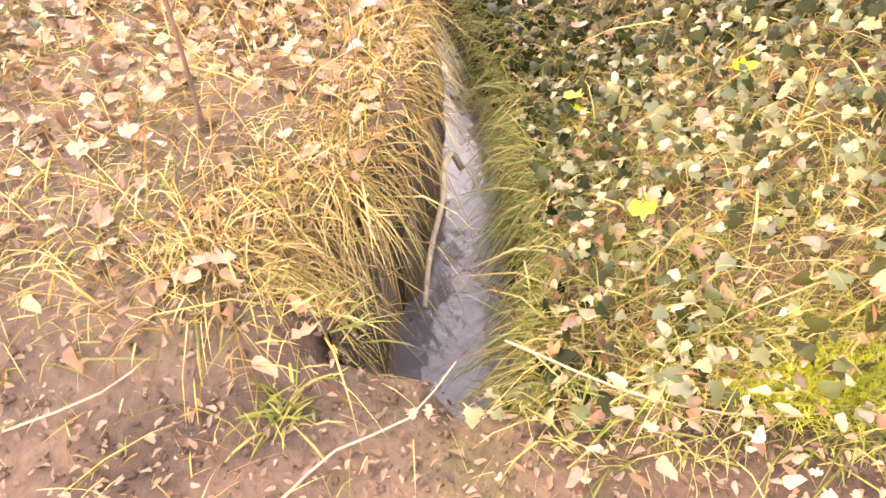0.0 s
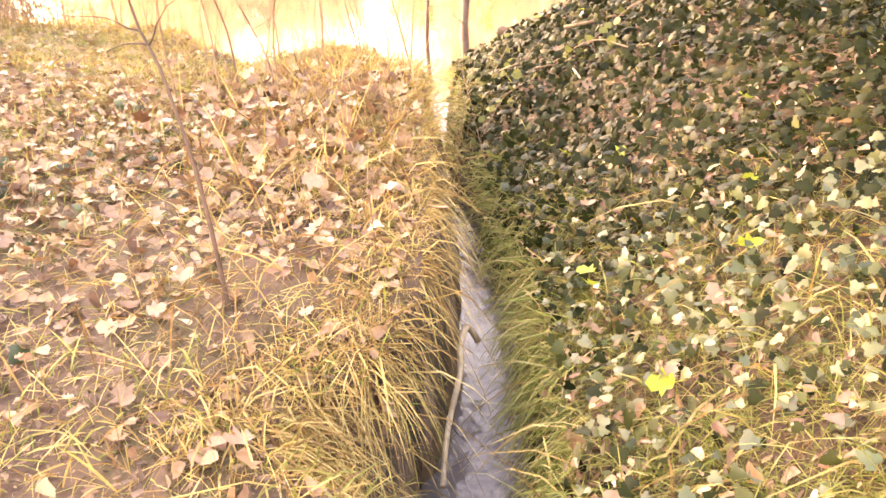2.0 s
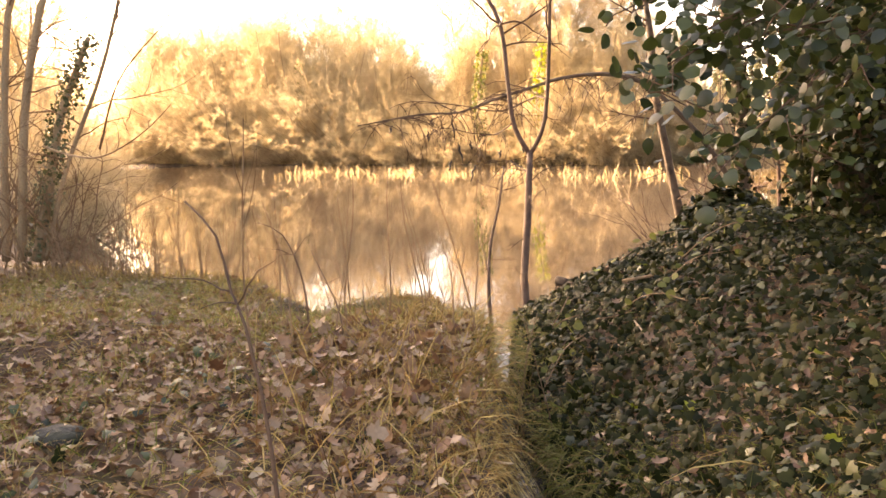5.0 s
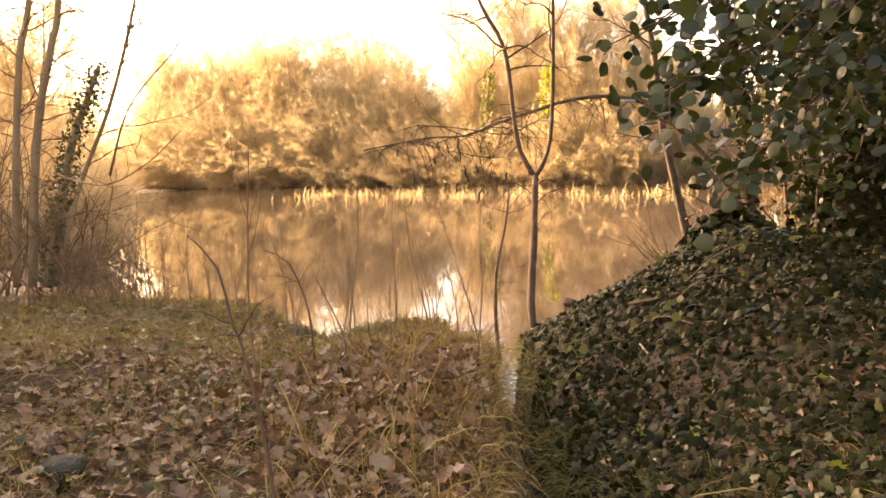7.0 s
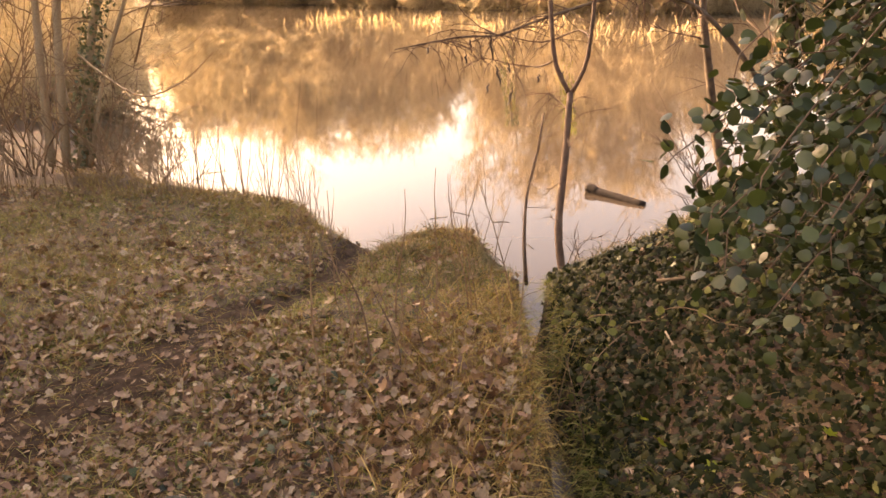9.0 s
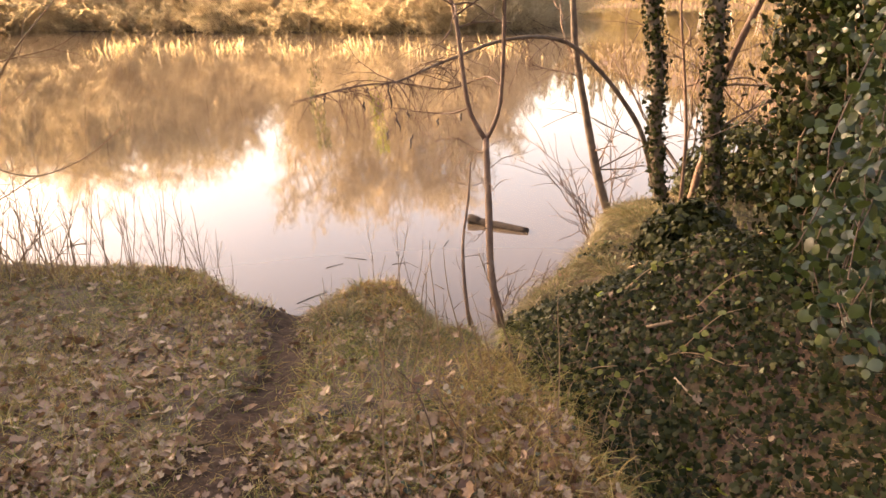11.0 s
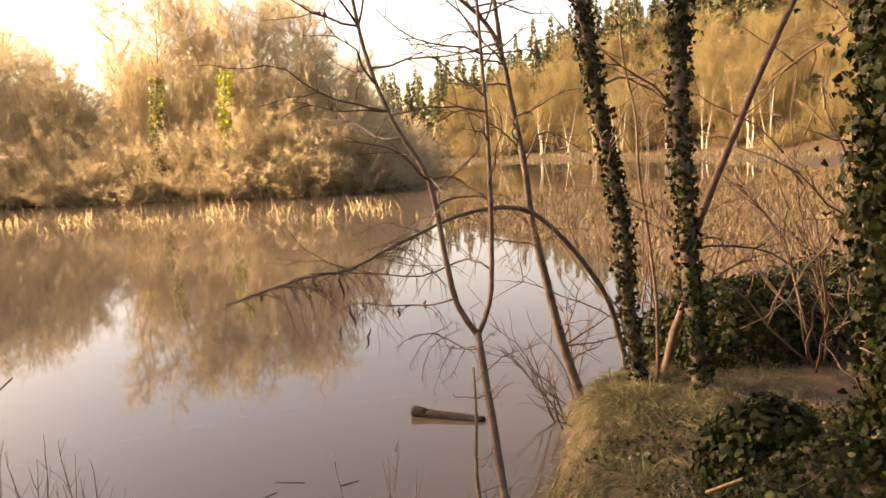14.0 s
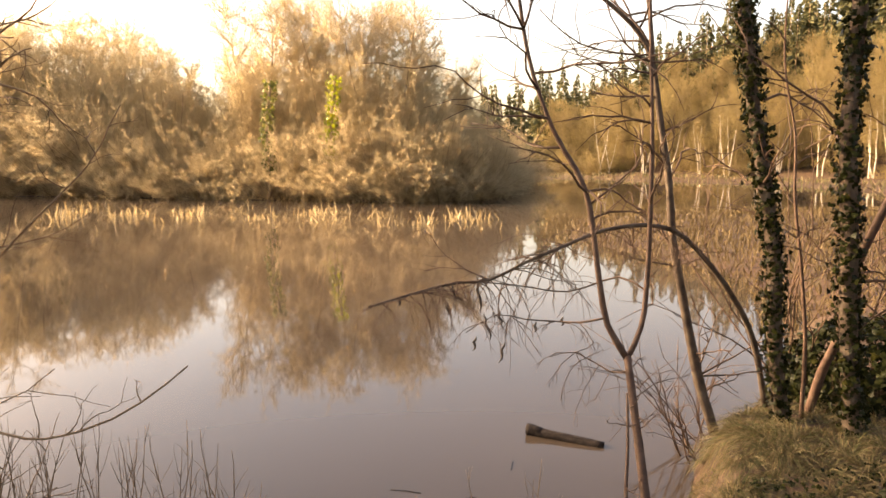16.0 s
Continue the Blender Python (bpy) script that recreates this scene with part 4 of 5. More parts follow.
def hang_ivy():
    rnd, rg = random.Random(19), np.random.default_rng(19)
    P = []
    for k in range(44):
        z0 = rnd.uniform(1.2, 2.5)
        start = Vector((1.95, 4.4, z0))
        y = rnd.uniform(1.9, 2.9)
        x = max(0.13 * y + 0.08, 0.55 * y - 0.88)
        end = Vector((x + rnd.random() ** 1.4 * 1.2, y, 0.98 + y * rnd.uniform(-0.04, 0.30)))
        mid = (start + end) / 2 + Vector((0.25, 0, rnd.uniform(0.0, 0.35)))
        path = [start, mid, end, end + Vector((rnd.uniform(-0.2, 0.1), rnd.uniform(-0.2, 0.1), -rnd.uniform(0.02, 0.15)))]
        limb("branch", path, 0.007, 0.002, M_TWIG, ivytree, 5)
        for q in spline(path, 0.035)[14:]:
            P += [tuple(q + Vector((rnd.gauss(0, 0.05), rnd.gauss(0, 0.06), rnd.gauss(0, 0.055)))) for _ in range(2 if rnd.random() < 0.6 else 1)]
    for k in range(130):
        x, z = rnd.uniform(1.0, 4.2), rnd.uniform(2.0, 4.6)
        y = rnd.uniform(1.7, min(6.0, 1.05 + (x + 1.93) / 1.2))
        start, end = Vector((2.0, 4.5, z - rnd.uniform(0.2, 1.0))), Vector((x, y, z))
        path = [start, (start + end) / 2 + Vector((0, 0, 0.2)), end, end + Vector((rnd.uniform(-0.3, 0.3), rnd.uniform(-0.3, 0.1), -rnd.uniform(0.1, 0.4)))]
        limb("branch", path, 0.02, 0.004, M_TWIG, ivytree, 4, 0.3)
        for q in spline(path, 0.06)[6:]:
            P += [tuple(q + Vector((rnd.gauss(0, 0.13), rnd.gauss(0, 0.13), rnd.gauss(0, 0.13)))) for _ in range(4)]
    for k in range(46):
        z = rnd.uniform(0.6, 2.6)
        end = Vector((rnd.uniform(1.55, 2.7), rnd.uniform(3.5, 4.3), z + rnd.uniform(-0.2, 0.25)))
        path = [Vector((1.95, 4.4, z)), (Vector((1.95, 4.4, z)) + end) / 2 + Vector((0, 0, 0.1)), end, end + Vector((rnd.uniform(-0.1, 0.1), -0.1, -rnd.uniform(0.05, 0.3)))]
        limb("branch", path, 0.010, 0.003, M_TWIG, ivytree, 4, 0.2)
        for q in spline(path, 0.04):
            P += [tuple(q + Vector((rnd.gauss(0, 0.10), rnd.gauss(0, 0.10), rnd.gauss(0, 0.12)))) for _ in range(5)]
    # Unseen boughs added overhead to keep the mound in shade
    for k in range(110):
        start, end = Vector((2.05, 4.55, rnd.uniform(2.6, 3.6))), Vector((rnd.uniform(0.8, 3.8), rnd.uniform(1.3, 3.2), rnd.uniform(2.2, 3.6)))
        path = [start, (start + end) / 2 + Vector((0, 0, 0.25)), end, end + Vector((rnd.uniform(-0.3, 0.3), rnd.uniform(-0.3, 0.3), -rnd.uniform(0.0, 0.2)))]
        limb("branch", path, 0.02, 0.004, M_TWIG, ivytree, 4, 0.3)
        for q in spline(path, 0.06)[6:]:
            P += [tuple(q + Vector((rnd.gauss(0, 0.16), rnd.gauss(0, 0.16), rnd.gauss(0, 0.12)))) for _ in range(5)]
    P = np.array(P)
    n = len(P)
    v, f = scatter(OVAL_V, OVAL_F, P, rg.normal(size=(n, 3)) * 0.7 + np.array([(-0.3, -0.5, 0.5)]), rg.uniform(0.032, 0.058, n), rg)
    mesh_object("foliage", v, f, M_IVYLIT, ivytree, "glossy oval ivy leaves on drooping sprays")


hang_ivy()


def ivy_bush(name, label, cx, cy, z, rx, ry, rz, n, size, seed, mat):
    rg = np.random.default_rng(seed)
    d = rg.normal(size=(n, 3))
    d[:, 2] = np.abs(d[:, 2])
    d /= np.linalg.norm(d, axis=1, keepdims=True)
    k = (1 + 0.16 * wave(d[:, 0] * 3, d[:, 1] * 3 + d[:, 2] * 2, 2.0, seed)) * rg.uniform(0.82, 1.05, n)
    P = np.array([(cx, cy, z)]) + d * np.array([(rx, ry, rz)]) * k[:, None]
    v, f = scatter(IVY_V, IVY_F, P, d + rg.normal(size=(n, 3)) * 0.5, rg.uniform(0.7, 1.3, n) * size, rg)
    ob = thing(name, label, "shrub", (0, 0, 0))
    mesh_object("foliage", v, f, mat, ob)
    g, rnd = Geo(), random.Random(seed)
    for _ in range(12):
        twig(g, (cx + rnd.uniform(-0.3, 0.3) * rx, cy + rnd.uniform(-0.3, 0.3) * ry, z - 0.05), (rnd.uniform(-1, 1) * rx, rnd.uniform(-1, 1) * ry, rz), rz * 0.9, 0.012, rnd, 1)
    g.build("stem", M_TWIG, ob)


ivy_bush("ivy_stump", "hump of dark ivy growing over a stump", 1.42, 5.05, 0.0, 0.42, 0.42, 0.56, 2600, 0.06, 23, M_IVYSHADE)
ivy_bush("evergreen_shrub", "low dark evergreen shrub behind the grass", 4.3, 8.6, -0.5, 1.3, 0.9, 0.95, 3800, 0.07, 29, M_IVYSHADE)
ivy_bush("evergreen_shrub", "low dark evergreen shrub behind the grass", 5.8, 8.2, -0.4, 1.5, 1.0, 1.0, 3800, 0.07, 31, M_IVYSHADE)

# ---- left shore trees ----
LA = [(-6.1, 8.0, -0.3), (-5.95, 8.0, 1.1), (-5.75, 8.0, 2.4), (-5.55, 8.0, 3.1), (-5.3, 8.0, 5.0)]
LB = [(-5.9, 8.0, -0.3), (-5.65, 8.0, 1.43), (-5.35, 8.0, 2.5), (-5.2, 8.0, 3.0), (-4.9, 8.0, 5.2)]
LI = [(-5.7, 8.0, -0.3), (-5.4, 8.0, 0.76), (-5.2, 8.0, 1.41), (-4.92, 8.0, 1.98), (-4.78, 8.0, 2.25)]
LN = [(-5.6, 8.0, -0.3), (-5.2, 8.0, 0.8), (-4.7, 8.0, 1.8), (-4.3, 7.9, 2.7), (-4.1, 7.9, 3.4)]
LBR = [(-5.4, 7.9, 1.05), (-4.6, 7.0, 0.97), (-3.6, 5.9, 0.92), (-3.17, 5.6, 1.0), (-2.87, 5.5, 1.15), (-2.65, 5.45, 1.32)]
clump = thing("shore_tree_clump", "clump of slim bare alder stems on the shore", "tree")
for path, r in ((LA, 0.05), (LB, 0.055), (LN, 0.03)):
    limb("trunk", path, r, r * 0.5, M_FARBARK, clump, 7)
    side_twigs("twig", path, 20, 0.95, 0.010, M_DRYSTEM, clump, int(r * 1000), 2)
limb("trunk", LI, 0.07, 0.03, M_FARBARK, clump, 7)
trunk_ivy(LI, 0.08, 1000, 0.05, clump, 95, M_IVYPALE)
LBR2 = [(-4.6, 7.7, 1.0), (-3.91, 7.0, 1.67), (-3.37, 7.0, 2.22), (-3.23, 7.0, 2.46), (-3.15, 7.0, 2.6)]
limb("branch", LBR2, 0.012, 0.004, M_DRYSTEM, clump, 6)
side_twigs("twig", LBR2, 4, 0.3, 0.004, M_DRYSTEM, clump, 98, 1, lo=0.5)
limb("branch", LBR, 0.016, 0.004, M_DRYSTEM, clump, 6)
side_twigs("twig", LBR, 6, 0.28, 0.004, M_DRYSTEM, clump, 97, 1, lo=0.5)

# ---- log, stick and canes ----
log = thing("log", "short grey broken log floating in the pond", "log")
limb("log_body", [(0.61, 9.76, W + 0.03), (0.9, 9.5, W + 0.02), (1.25, 9.21, W)], 0.060, 0.055, M_LOG, log, 10, 0.06)
limb("broken_end", [(0.56, 9.80, W + 0.05), (0.62, 9.75, W + 0.05), (0.70, 9.68, W + 0.03)], 0.070, 0.058, M_LOG, log, 9, 0.04)
stick = thing("stick", "crooked peeled stick lying in the stream", "stick")
limb("stick_body", [(-0.04, 1.12, -0.22), (-0.03, 1.28, -0.20), (0.0, 1.45, -0.17), (0.0, 1.53, -0.15), (0.02, 1.63, -0.15), (0.05, 1.66, -0.22)], 0.006, 0.010, M_PALESTICK, stick, 7, 0.04)


# ---- woods and reeds across the water ----
def spikes(P, way, length, radius, rg):
    """Thin tapering twigs, V-shaped in section, as one run of vertices and faces."""
    n = len(P)
    D = way / np.maximum(1e-6, np.linalg.norm(way, axis=1, keepdims=True))
    S = np.cross(D, rg.normal(size=(n, 3)))
    S /= np.maximum(1e-6, np.linalg.norm(S, axis=1, keepdims=True))
    T = np.cross(D, S)
    L, R = (np.asarray(a, float).reshape(-1, 1) * np.ones((n, 1)) for a in (length, radius))
    v = np.stack([P + R * (S * math.cos(a) + T * math.sin(a)) for a in (0, 2.094, 4.189)] + [P + D * L], 1).reshape(-1, 3)
    f = ((np.arange(n) * 4)[:, None, None] + np.array([[(0, 1, 3), (1, 2, 3)]])).reshape(-1, 3)
    return v, f


def fine_twigs(runs, per, length, radius, rg, spread_k=0.75, up=0.35, lo=0.2):
    """Twigs springing from the outer part of each branch run."""
    runs = np.array([[tuple(p) for p in r] for r in runs], float)
    m, k = runs.shape[:2]
    i = np.repeat(np.arange(m), per)
    u = (lo + (1 - lo) * rg.random(m * per) ** 0.8) * (k - 1)
    j = np.minimum(u.astype(int), k - 2)
    w = (u - j)[:, None]
    P = runs[i, j] * (1 - w) + runs[i, j + 1] * w
    D = runs[i, j + 1] - runs[i, j]
    D /= np.maximum(1e-6, np.linalg.norm(D, axis=1, keepdims=True))
    way = D + rg.normal(size=P.shape) * spread_k + np.array([(0, 0, up)])
    way /= np.maximum(1e-6, np.linalg.norm(way, axis=1, keepdims=True))
    return P, way * length * rg.uniform(0.4, 1.3, len(P))[:, None], rg.uniform(0.6, 1.2, len(P)) * radius


def twig_haze(geo, runs, boughs, per, length, radius, rg, spread_k, up, lo):
    """Side boughs on the runs, and fine twigs on the boughs."""
    P, way, r = fine_twigs(runs, boughs, length * 2.4, radius * 1.6, rg, spread_k, up, lo)
    geo.add(*spikes(P, way, np.linalg.norm(way, axis=1), r, rg))
    sub = np.stack([P, P + way * 0.5, P + way], 1)
    P, way, r = fine_twigs(sub, per, length, radius, rg, 1.0, up, 0.15)
    geo.add(*spikes(P, way, np.linalg.norm(way, axis=1), r, rg))


def bare_tree(label, h, seed, bark, twigs, spreadk=0.5, limbs=26, fine=9, group="", low=1):
    """A bare winter tree: trunks, sweeping limbs and a haze of fine twigs."""
    rnd, rg = random.Random(seed), np.random.default_rng(seed)
    t = thing("bare_tree", label, "tree", group=group)
    g, c, runs = Geo(), Geo(), []
    for s in range(rnd.choice((1, 2, 2, 3))):
        lean = Vector((rnd.uniform(-0.22, 0.22), rnd.uniform(-0.22, 0.22), 1))
        pts, p = [], Vector((rnd.uniform(-0.4, 0.4), rnd.uniform(-0.4, 0.4), -0.4))
        for i in range(9):
            pts.append(p.copy())
            p = p + (lean + Vector((rnd.uniform(-0.12, 0.12), rnd.uniform(-0.12, 0.12), 0))) * (h / 9.5)
        g.tube(pts, taper(9, h * 0.011, h * 0.002), 5)
        for _ in range(limbs):
            k = rnd.randint(low, 8)
            a, q = rnd.uniform(0, 6.28), pts[k] + (pts[k] - pts[k - 1]) * rnd.random() * 0.9
            ln = h * spreadk * rnd.uniform(0.4, 0.8) * (1.2 - 0.085 * k)
            d = Vector((math.cos(a), math.sin(a), rnd.uniform(0.2, 1.3)))
            bp = [q]
            for i in range(4):
                d = (d.normalized() + Vector((rnd.uniform(-0.3, 0.3), rnd.uniform(-0.3, 0.3), rnd.uniform(-0.1, 0.3)))).normalized()
                bp.append(bp[-1] + d * ln / 4)
            c.tube(bp, taper(5, h * 0.0032, h * 0.001), 3, False)
            runs.append(bp)
    g.build("trunk", bark, t)
    twig_haze(c, runs, 9, fine, h * 0.048, h * 0.0009, rg, 0.9, 0.3, 0.2)
    c.build("crown", twigs, t)
    return t


def thicket(label, h, seed, twigs):
    """A rounded bare shrub: stems fanning from the ground under a haze of twigs."""
    rnd, rg = random.Random(seed), np.random.default_rng(seed)
    t = thing("bare_shrub", label, "shrub", group="shrubs of the far shore")
    g, c, runs = Geo(), Geo(), []
    for _ in range(64):
        a, r = rnd.uniform(0, 6.28), rnd.uniform(0, 0.9)
        out = rnd.uniform(0, 1) ** 0.7
        p = Vector((math.cos(a) * r, math.sin(a) * r, -0.2))
        d = Vector((math.cos(a) * out, math.sin(a) * out, 1.15 - 0.75 * out)).normalized()
        ln, pts = h * rnd.uniform(0.6, 1.0) * (1.05 - 0.25 * out), [p.copy()]
        for i in range(4):
            d = (d + Vector((rnd.uniform(-1, 1), rnd.uniform(-1, 1), rnd.uniform(-1.0, 0.8))) * 0.2).normalized()
            p = p + d * ln / 4
            pts.append(p.copy())
        g.tube(pts, taper(5, 0.020, 0.006), 3, False)
        runs.append(pts)
    twig_haze(c, runs, 9, 14, 0.085 * h, 0.009, rg, 0.9, 0.2, 0.12)
    g.build("stem", M_FARBARK, t)
    c.build("crown", twigs, t)
    return t


def conifer(seed):
    rnd, rg = random.Random(seed), np.random.default_rng(seed)
    t = thing("conifer", "dark green conifer on the wooded hillside", "tree", group="conifers on the hillside")
    h = 13.0
    g = Geo()
    g.tube([(0, 0, -1), (0, 0, h * 0.5), (0, 0, h * 0.98)], (0.2, 0.12, 0.02), 5)
    g.build("trunk", M_FARBARK, t)
    n = 400
    u = rg.uniform(0.06, 1.0, n) ** 0.9
    a = rg.uniform(0, 6.28, n)
    r = (1 - u) ** 0.9 * h * 0.20 * (0.7 + 0.3 * np.sin(u * 34)) * rg.uniform(0.3, 1.1, n) + 0.03
    P = np.stack([np.cos(a) * r * 0.6, np.sin(a) * r * 0.6, u * h], 1)
    way = np.stack([np.cos(a), np.sin(a), rg.uniform(-0.35, 0.15, n)], 1)
    v, f = blades(P, way, 0.25 + r * 0.7, 0.2 + 0.65 * (1 - u), 0.3, rg)
    mesh_object("crown", v, f, M_CONIFER, t)
    return t


def plant(models, spots, rnd, lo, hi, left=0.0):
    """Stands the models on their spots; the first ones take a spot themselves."""
    for i, (x, y) in enumerate(spots):
        s = rnd.uniform(lo, hi) * (1 + left * float(smooth((-x - 4) / 18)))
        z = float(height(np.array([x]), np.array([y]))[0])
        m = Matrix.LocRotScale((x, y, z), Euler((0, 0, rnd.uniform(0, 6.28))), (s, s, s * rnd.uniform(0.9, 1.15)))
        if i < len(models):
            models[i].matrix_basis = m
        else:
            src = models[i % len(models)]
            src_scale = src.scale.copy()
            copy_thing(src, m @ Matrix.Diagonal((1 / src_scale.x, 1 / src_scale.y, 1 / src_scale.z, 1)))


rnd = random.Random(5)
SHORE = [(-52, 88), (-36, 79), (-18, 68), (-5, 58), (7, 49.5), (12.3, 51), (18, 66), (24, 77)]


def along(line, n, back, rnd):
    """Spots spread evenly along a shoreline, set back from it."""
    runs = [math.dist(p, q) for p, q in zip(line, line[1:])]
    out = []
    for k in range(n):
        at = (k + rnd.random()) / n * sum(runs)
        i = 0
        while at > runs[i] and i < len(runs) - 1:
            at, i = at - runs[i], i + 1
        (x0, y0), (x1, y1) = line[i], line[i + 1]
        ux, uy, b = (x1 - x0) / runs[i], (y1 - y0) / runs[i], rnd.uniform(*back)
        out.append((x0 + ux * at - uy * b, y0 + uy * at + ux * b))
    rnd.shuffle(out)
    return out


wood = [bare_tree("bare golden-brown winter tree in the far wood", 10.0, 100 + i, M_FARBARK, M_HAZETWIG, 0.46, 26, 18, group="trees of the far wood") for i in range(6)]
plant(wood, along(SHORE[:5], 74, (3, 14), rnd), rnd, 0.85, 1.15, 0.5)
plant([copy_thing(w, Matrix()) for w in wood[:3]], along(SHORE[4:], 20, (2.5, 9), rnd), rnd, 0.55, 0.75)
giant = [bare_tree("tall spreading bare tree above the far wood", 14.0, 150 + i, M_FARBARK, M_HAZETWIG, 0.50, 46, 9, group="tall trees of the far wood", low=3) for i in range(2)]
plant(giant, [(2.4, 58.5), (5.4, 56), (4.0, 61), (-3, 63)], rnd, 0.95, 1.1)
for x, y, z0, z1, lab in ((1.7, 54.0, 0.6, 7.6, "bright"), (-2.7, 57.0, 1.0, 7.6, "dull"), (-22, 74, 0.5, 9.0, "dull")):
    t = thing("ivy_column_tree", "far trunk wrapped in %s yellow-green ivy" % lab, "tree", group="ivy trees in the far wood")
    path = [(x, y, -1.0), (x + 0.2, y, z0), (x + 0.1, y, (z0 + z1) / 2), (x + 0.5, y, z1)]
    limb("trunk", path, 0.2, 0.1, M_FARBARK, t, 6, 0.5)
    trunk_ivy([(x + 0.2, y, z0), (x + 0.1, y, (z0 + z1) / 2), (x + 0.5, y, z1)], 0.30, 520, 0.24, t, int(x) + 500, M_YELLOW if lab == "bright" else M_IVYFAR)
shrubs = [thicket("tangled bare shrub on the far shore", 4.0, 200 + i, M_HAZETWIG) for i in range(4)]
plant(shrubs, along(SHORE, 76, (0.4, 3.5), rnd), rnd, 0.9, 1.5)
tall = [thicket("tall bare thicket behind the far shore", 6.0, 230 + i, M_HAZETWIG) for i in range(4)]
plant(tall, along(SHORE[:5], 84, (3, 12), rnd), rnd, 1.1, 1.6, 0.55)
# the wood along the near arm of the pond, running away from the bank
ARM = [(-9.6, 13.4), (-12.6, 19.5), (-16.5, 26.5), (-29, 48.5), (-43, 73)]
arm_wood = [bare_tree("bare golden tree on the sunny side shore", 9.0, 170 + i, M_FARBARK, M_HAZETWIG, 0.5, 24, 18, group="trees of the side shore") for i in range(3)]
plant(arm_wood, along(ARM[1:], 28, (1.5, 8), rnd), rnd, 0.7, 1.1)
arm_shrubs = [thicket("tangled golden shrub on the side shore", 3.0, 180 + i, M_HAZETWIG) for i in range(2)]
plant(arm_shrubs, along(ARM, 40, (0.5, 4), rnd), rnd, 0.7, 1.2)


def round_the_hill(n, lo, hi, near, far_off, rnd):
    """Spots on the hillside, by bearing and by distance behind its foot."""
    out = []
    for k in range(n):
        a = lo + (hi - lo) * (k + rnd.random()) / n
        r = float(np.interp(a, [18, 28, 41, 60], [100, 88, 80, 66])) + rnd.uniform(near, far_off)
        out.append((-2 + r * math.sin(radians(a)), 2 + r * math.cos(radians(a))))
    rnd.shuffle(out)
    return out


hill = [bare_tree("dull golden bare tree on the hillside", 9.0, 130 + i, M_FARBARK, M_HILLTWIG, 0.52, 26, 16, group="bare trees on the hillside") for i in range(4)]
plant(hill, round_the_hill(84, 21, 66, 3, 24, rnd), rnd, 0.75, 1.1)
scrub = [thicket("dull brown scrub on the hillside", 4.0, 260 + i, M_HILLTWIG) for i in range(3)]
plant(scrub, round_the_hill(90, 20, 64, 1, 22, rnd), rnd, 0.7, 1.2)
pale = [bare_tree("pale bare tree on the far meadow edge", 8.0, 300 + i, M_PALEBARK, M_HILLTWIG, 0.5, 16, 9, "pale trees by the meadow", 3) for i in range(3)]
plant(pale, round_the_hill(13, 24, 46, 0, 3, rnd), rnd, 0.7, 1.1)
# Alders and shrubs added mostly out of view to block sun from the bank
shade_wood = [bare_tree("tall bare alder on the near shore, mostly unseen, added for shade", 9.0, 350 + i, M_FARBARK, M_HAZETWIG, 0.5, 34, 10, "alders on the near shore", 2) for i in range(2)]
plant(shade_wood, [(-12.2, 9.8), (-13.5, 9.6), (-12.8, 8.4), (-15, 8.9), (-17, 9.6), (-19, 8.8), (-10.5, 7.2), (-11.5, 5.8), (-14, 7), (-16, 6.5), (-13, 11.6), (-16, 12.4), (-18, 14), (-20, 11.5), (-15.5, 14.5), (-9.6, 8.6), (-12.4, 4.0), (-15, 3.5)], rnd, 0.95, 1.25)
shade_shrubs = [thicket("tangled bare shrub among the alders, mostly unseen, added for shade", 4.0, 190 + i, M_HAZETWIG) for i in range(2)]
plant(shade_shrubs, [(-11.8, 7.0), (-13.8, 8.2), (-16, 9.8), (-17.5, 12.6), (-11.2, 4.6), (-14, 5.2), (-18, 7.6)], rnd, 0.9, 1.4)
side_wood = [bare_tree("brown bare tree behind the reed bed", 7.0, 370 + i, M_BARK, M_HILLTWIG, 0.5, 26, 9, "bare trees behind the reed bed") for i in range(2)]
plant(side_wood, [(19, 15), (22, 18.5), (25, 21), (17, 11.5), (28, 20), (21, 13), (14.5, 10.5)], rnd, 0.8, 1.15)
firs = [conifer(400 + i) for i in range(4)]
plant(firs, round_the_hill(240, 19.7, 66, 22, 52, rnd) + [(rnd.uniform(27.5, 33), rnd.uniform(99, 112)) for _ in range(9)], rnd, 0.75, 1.12)


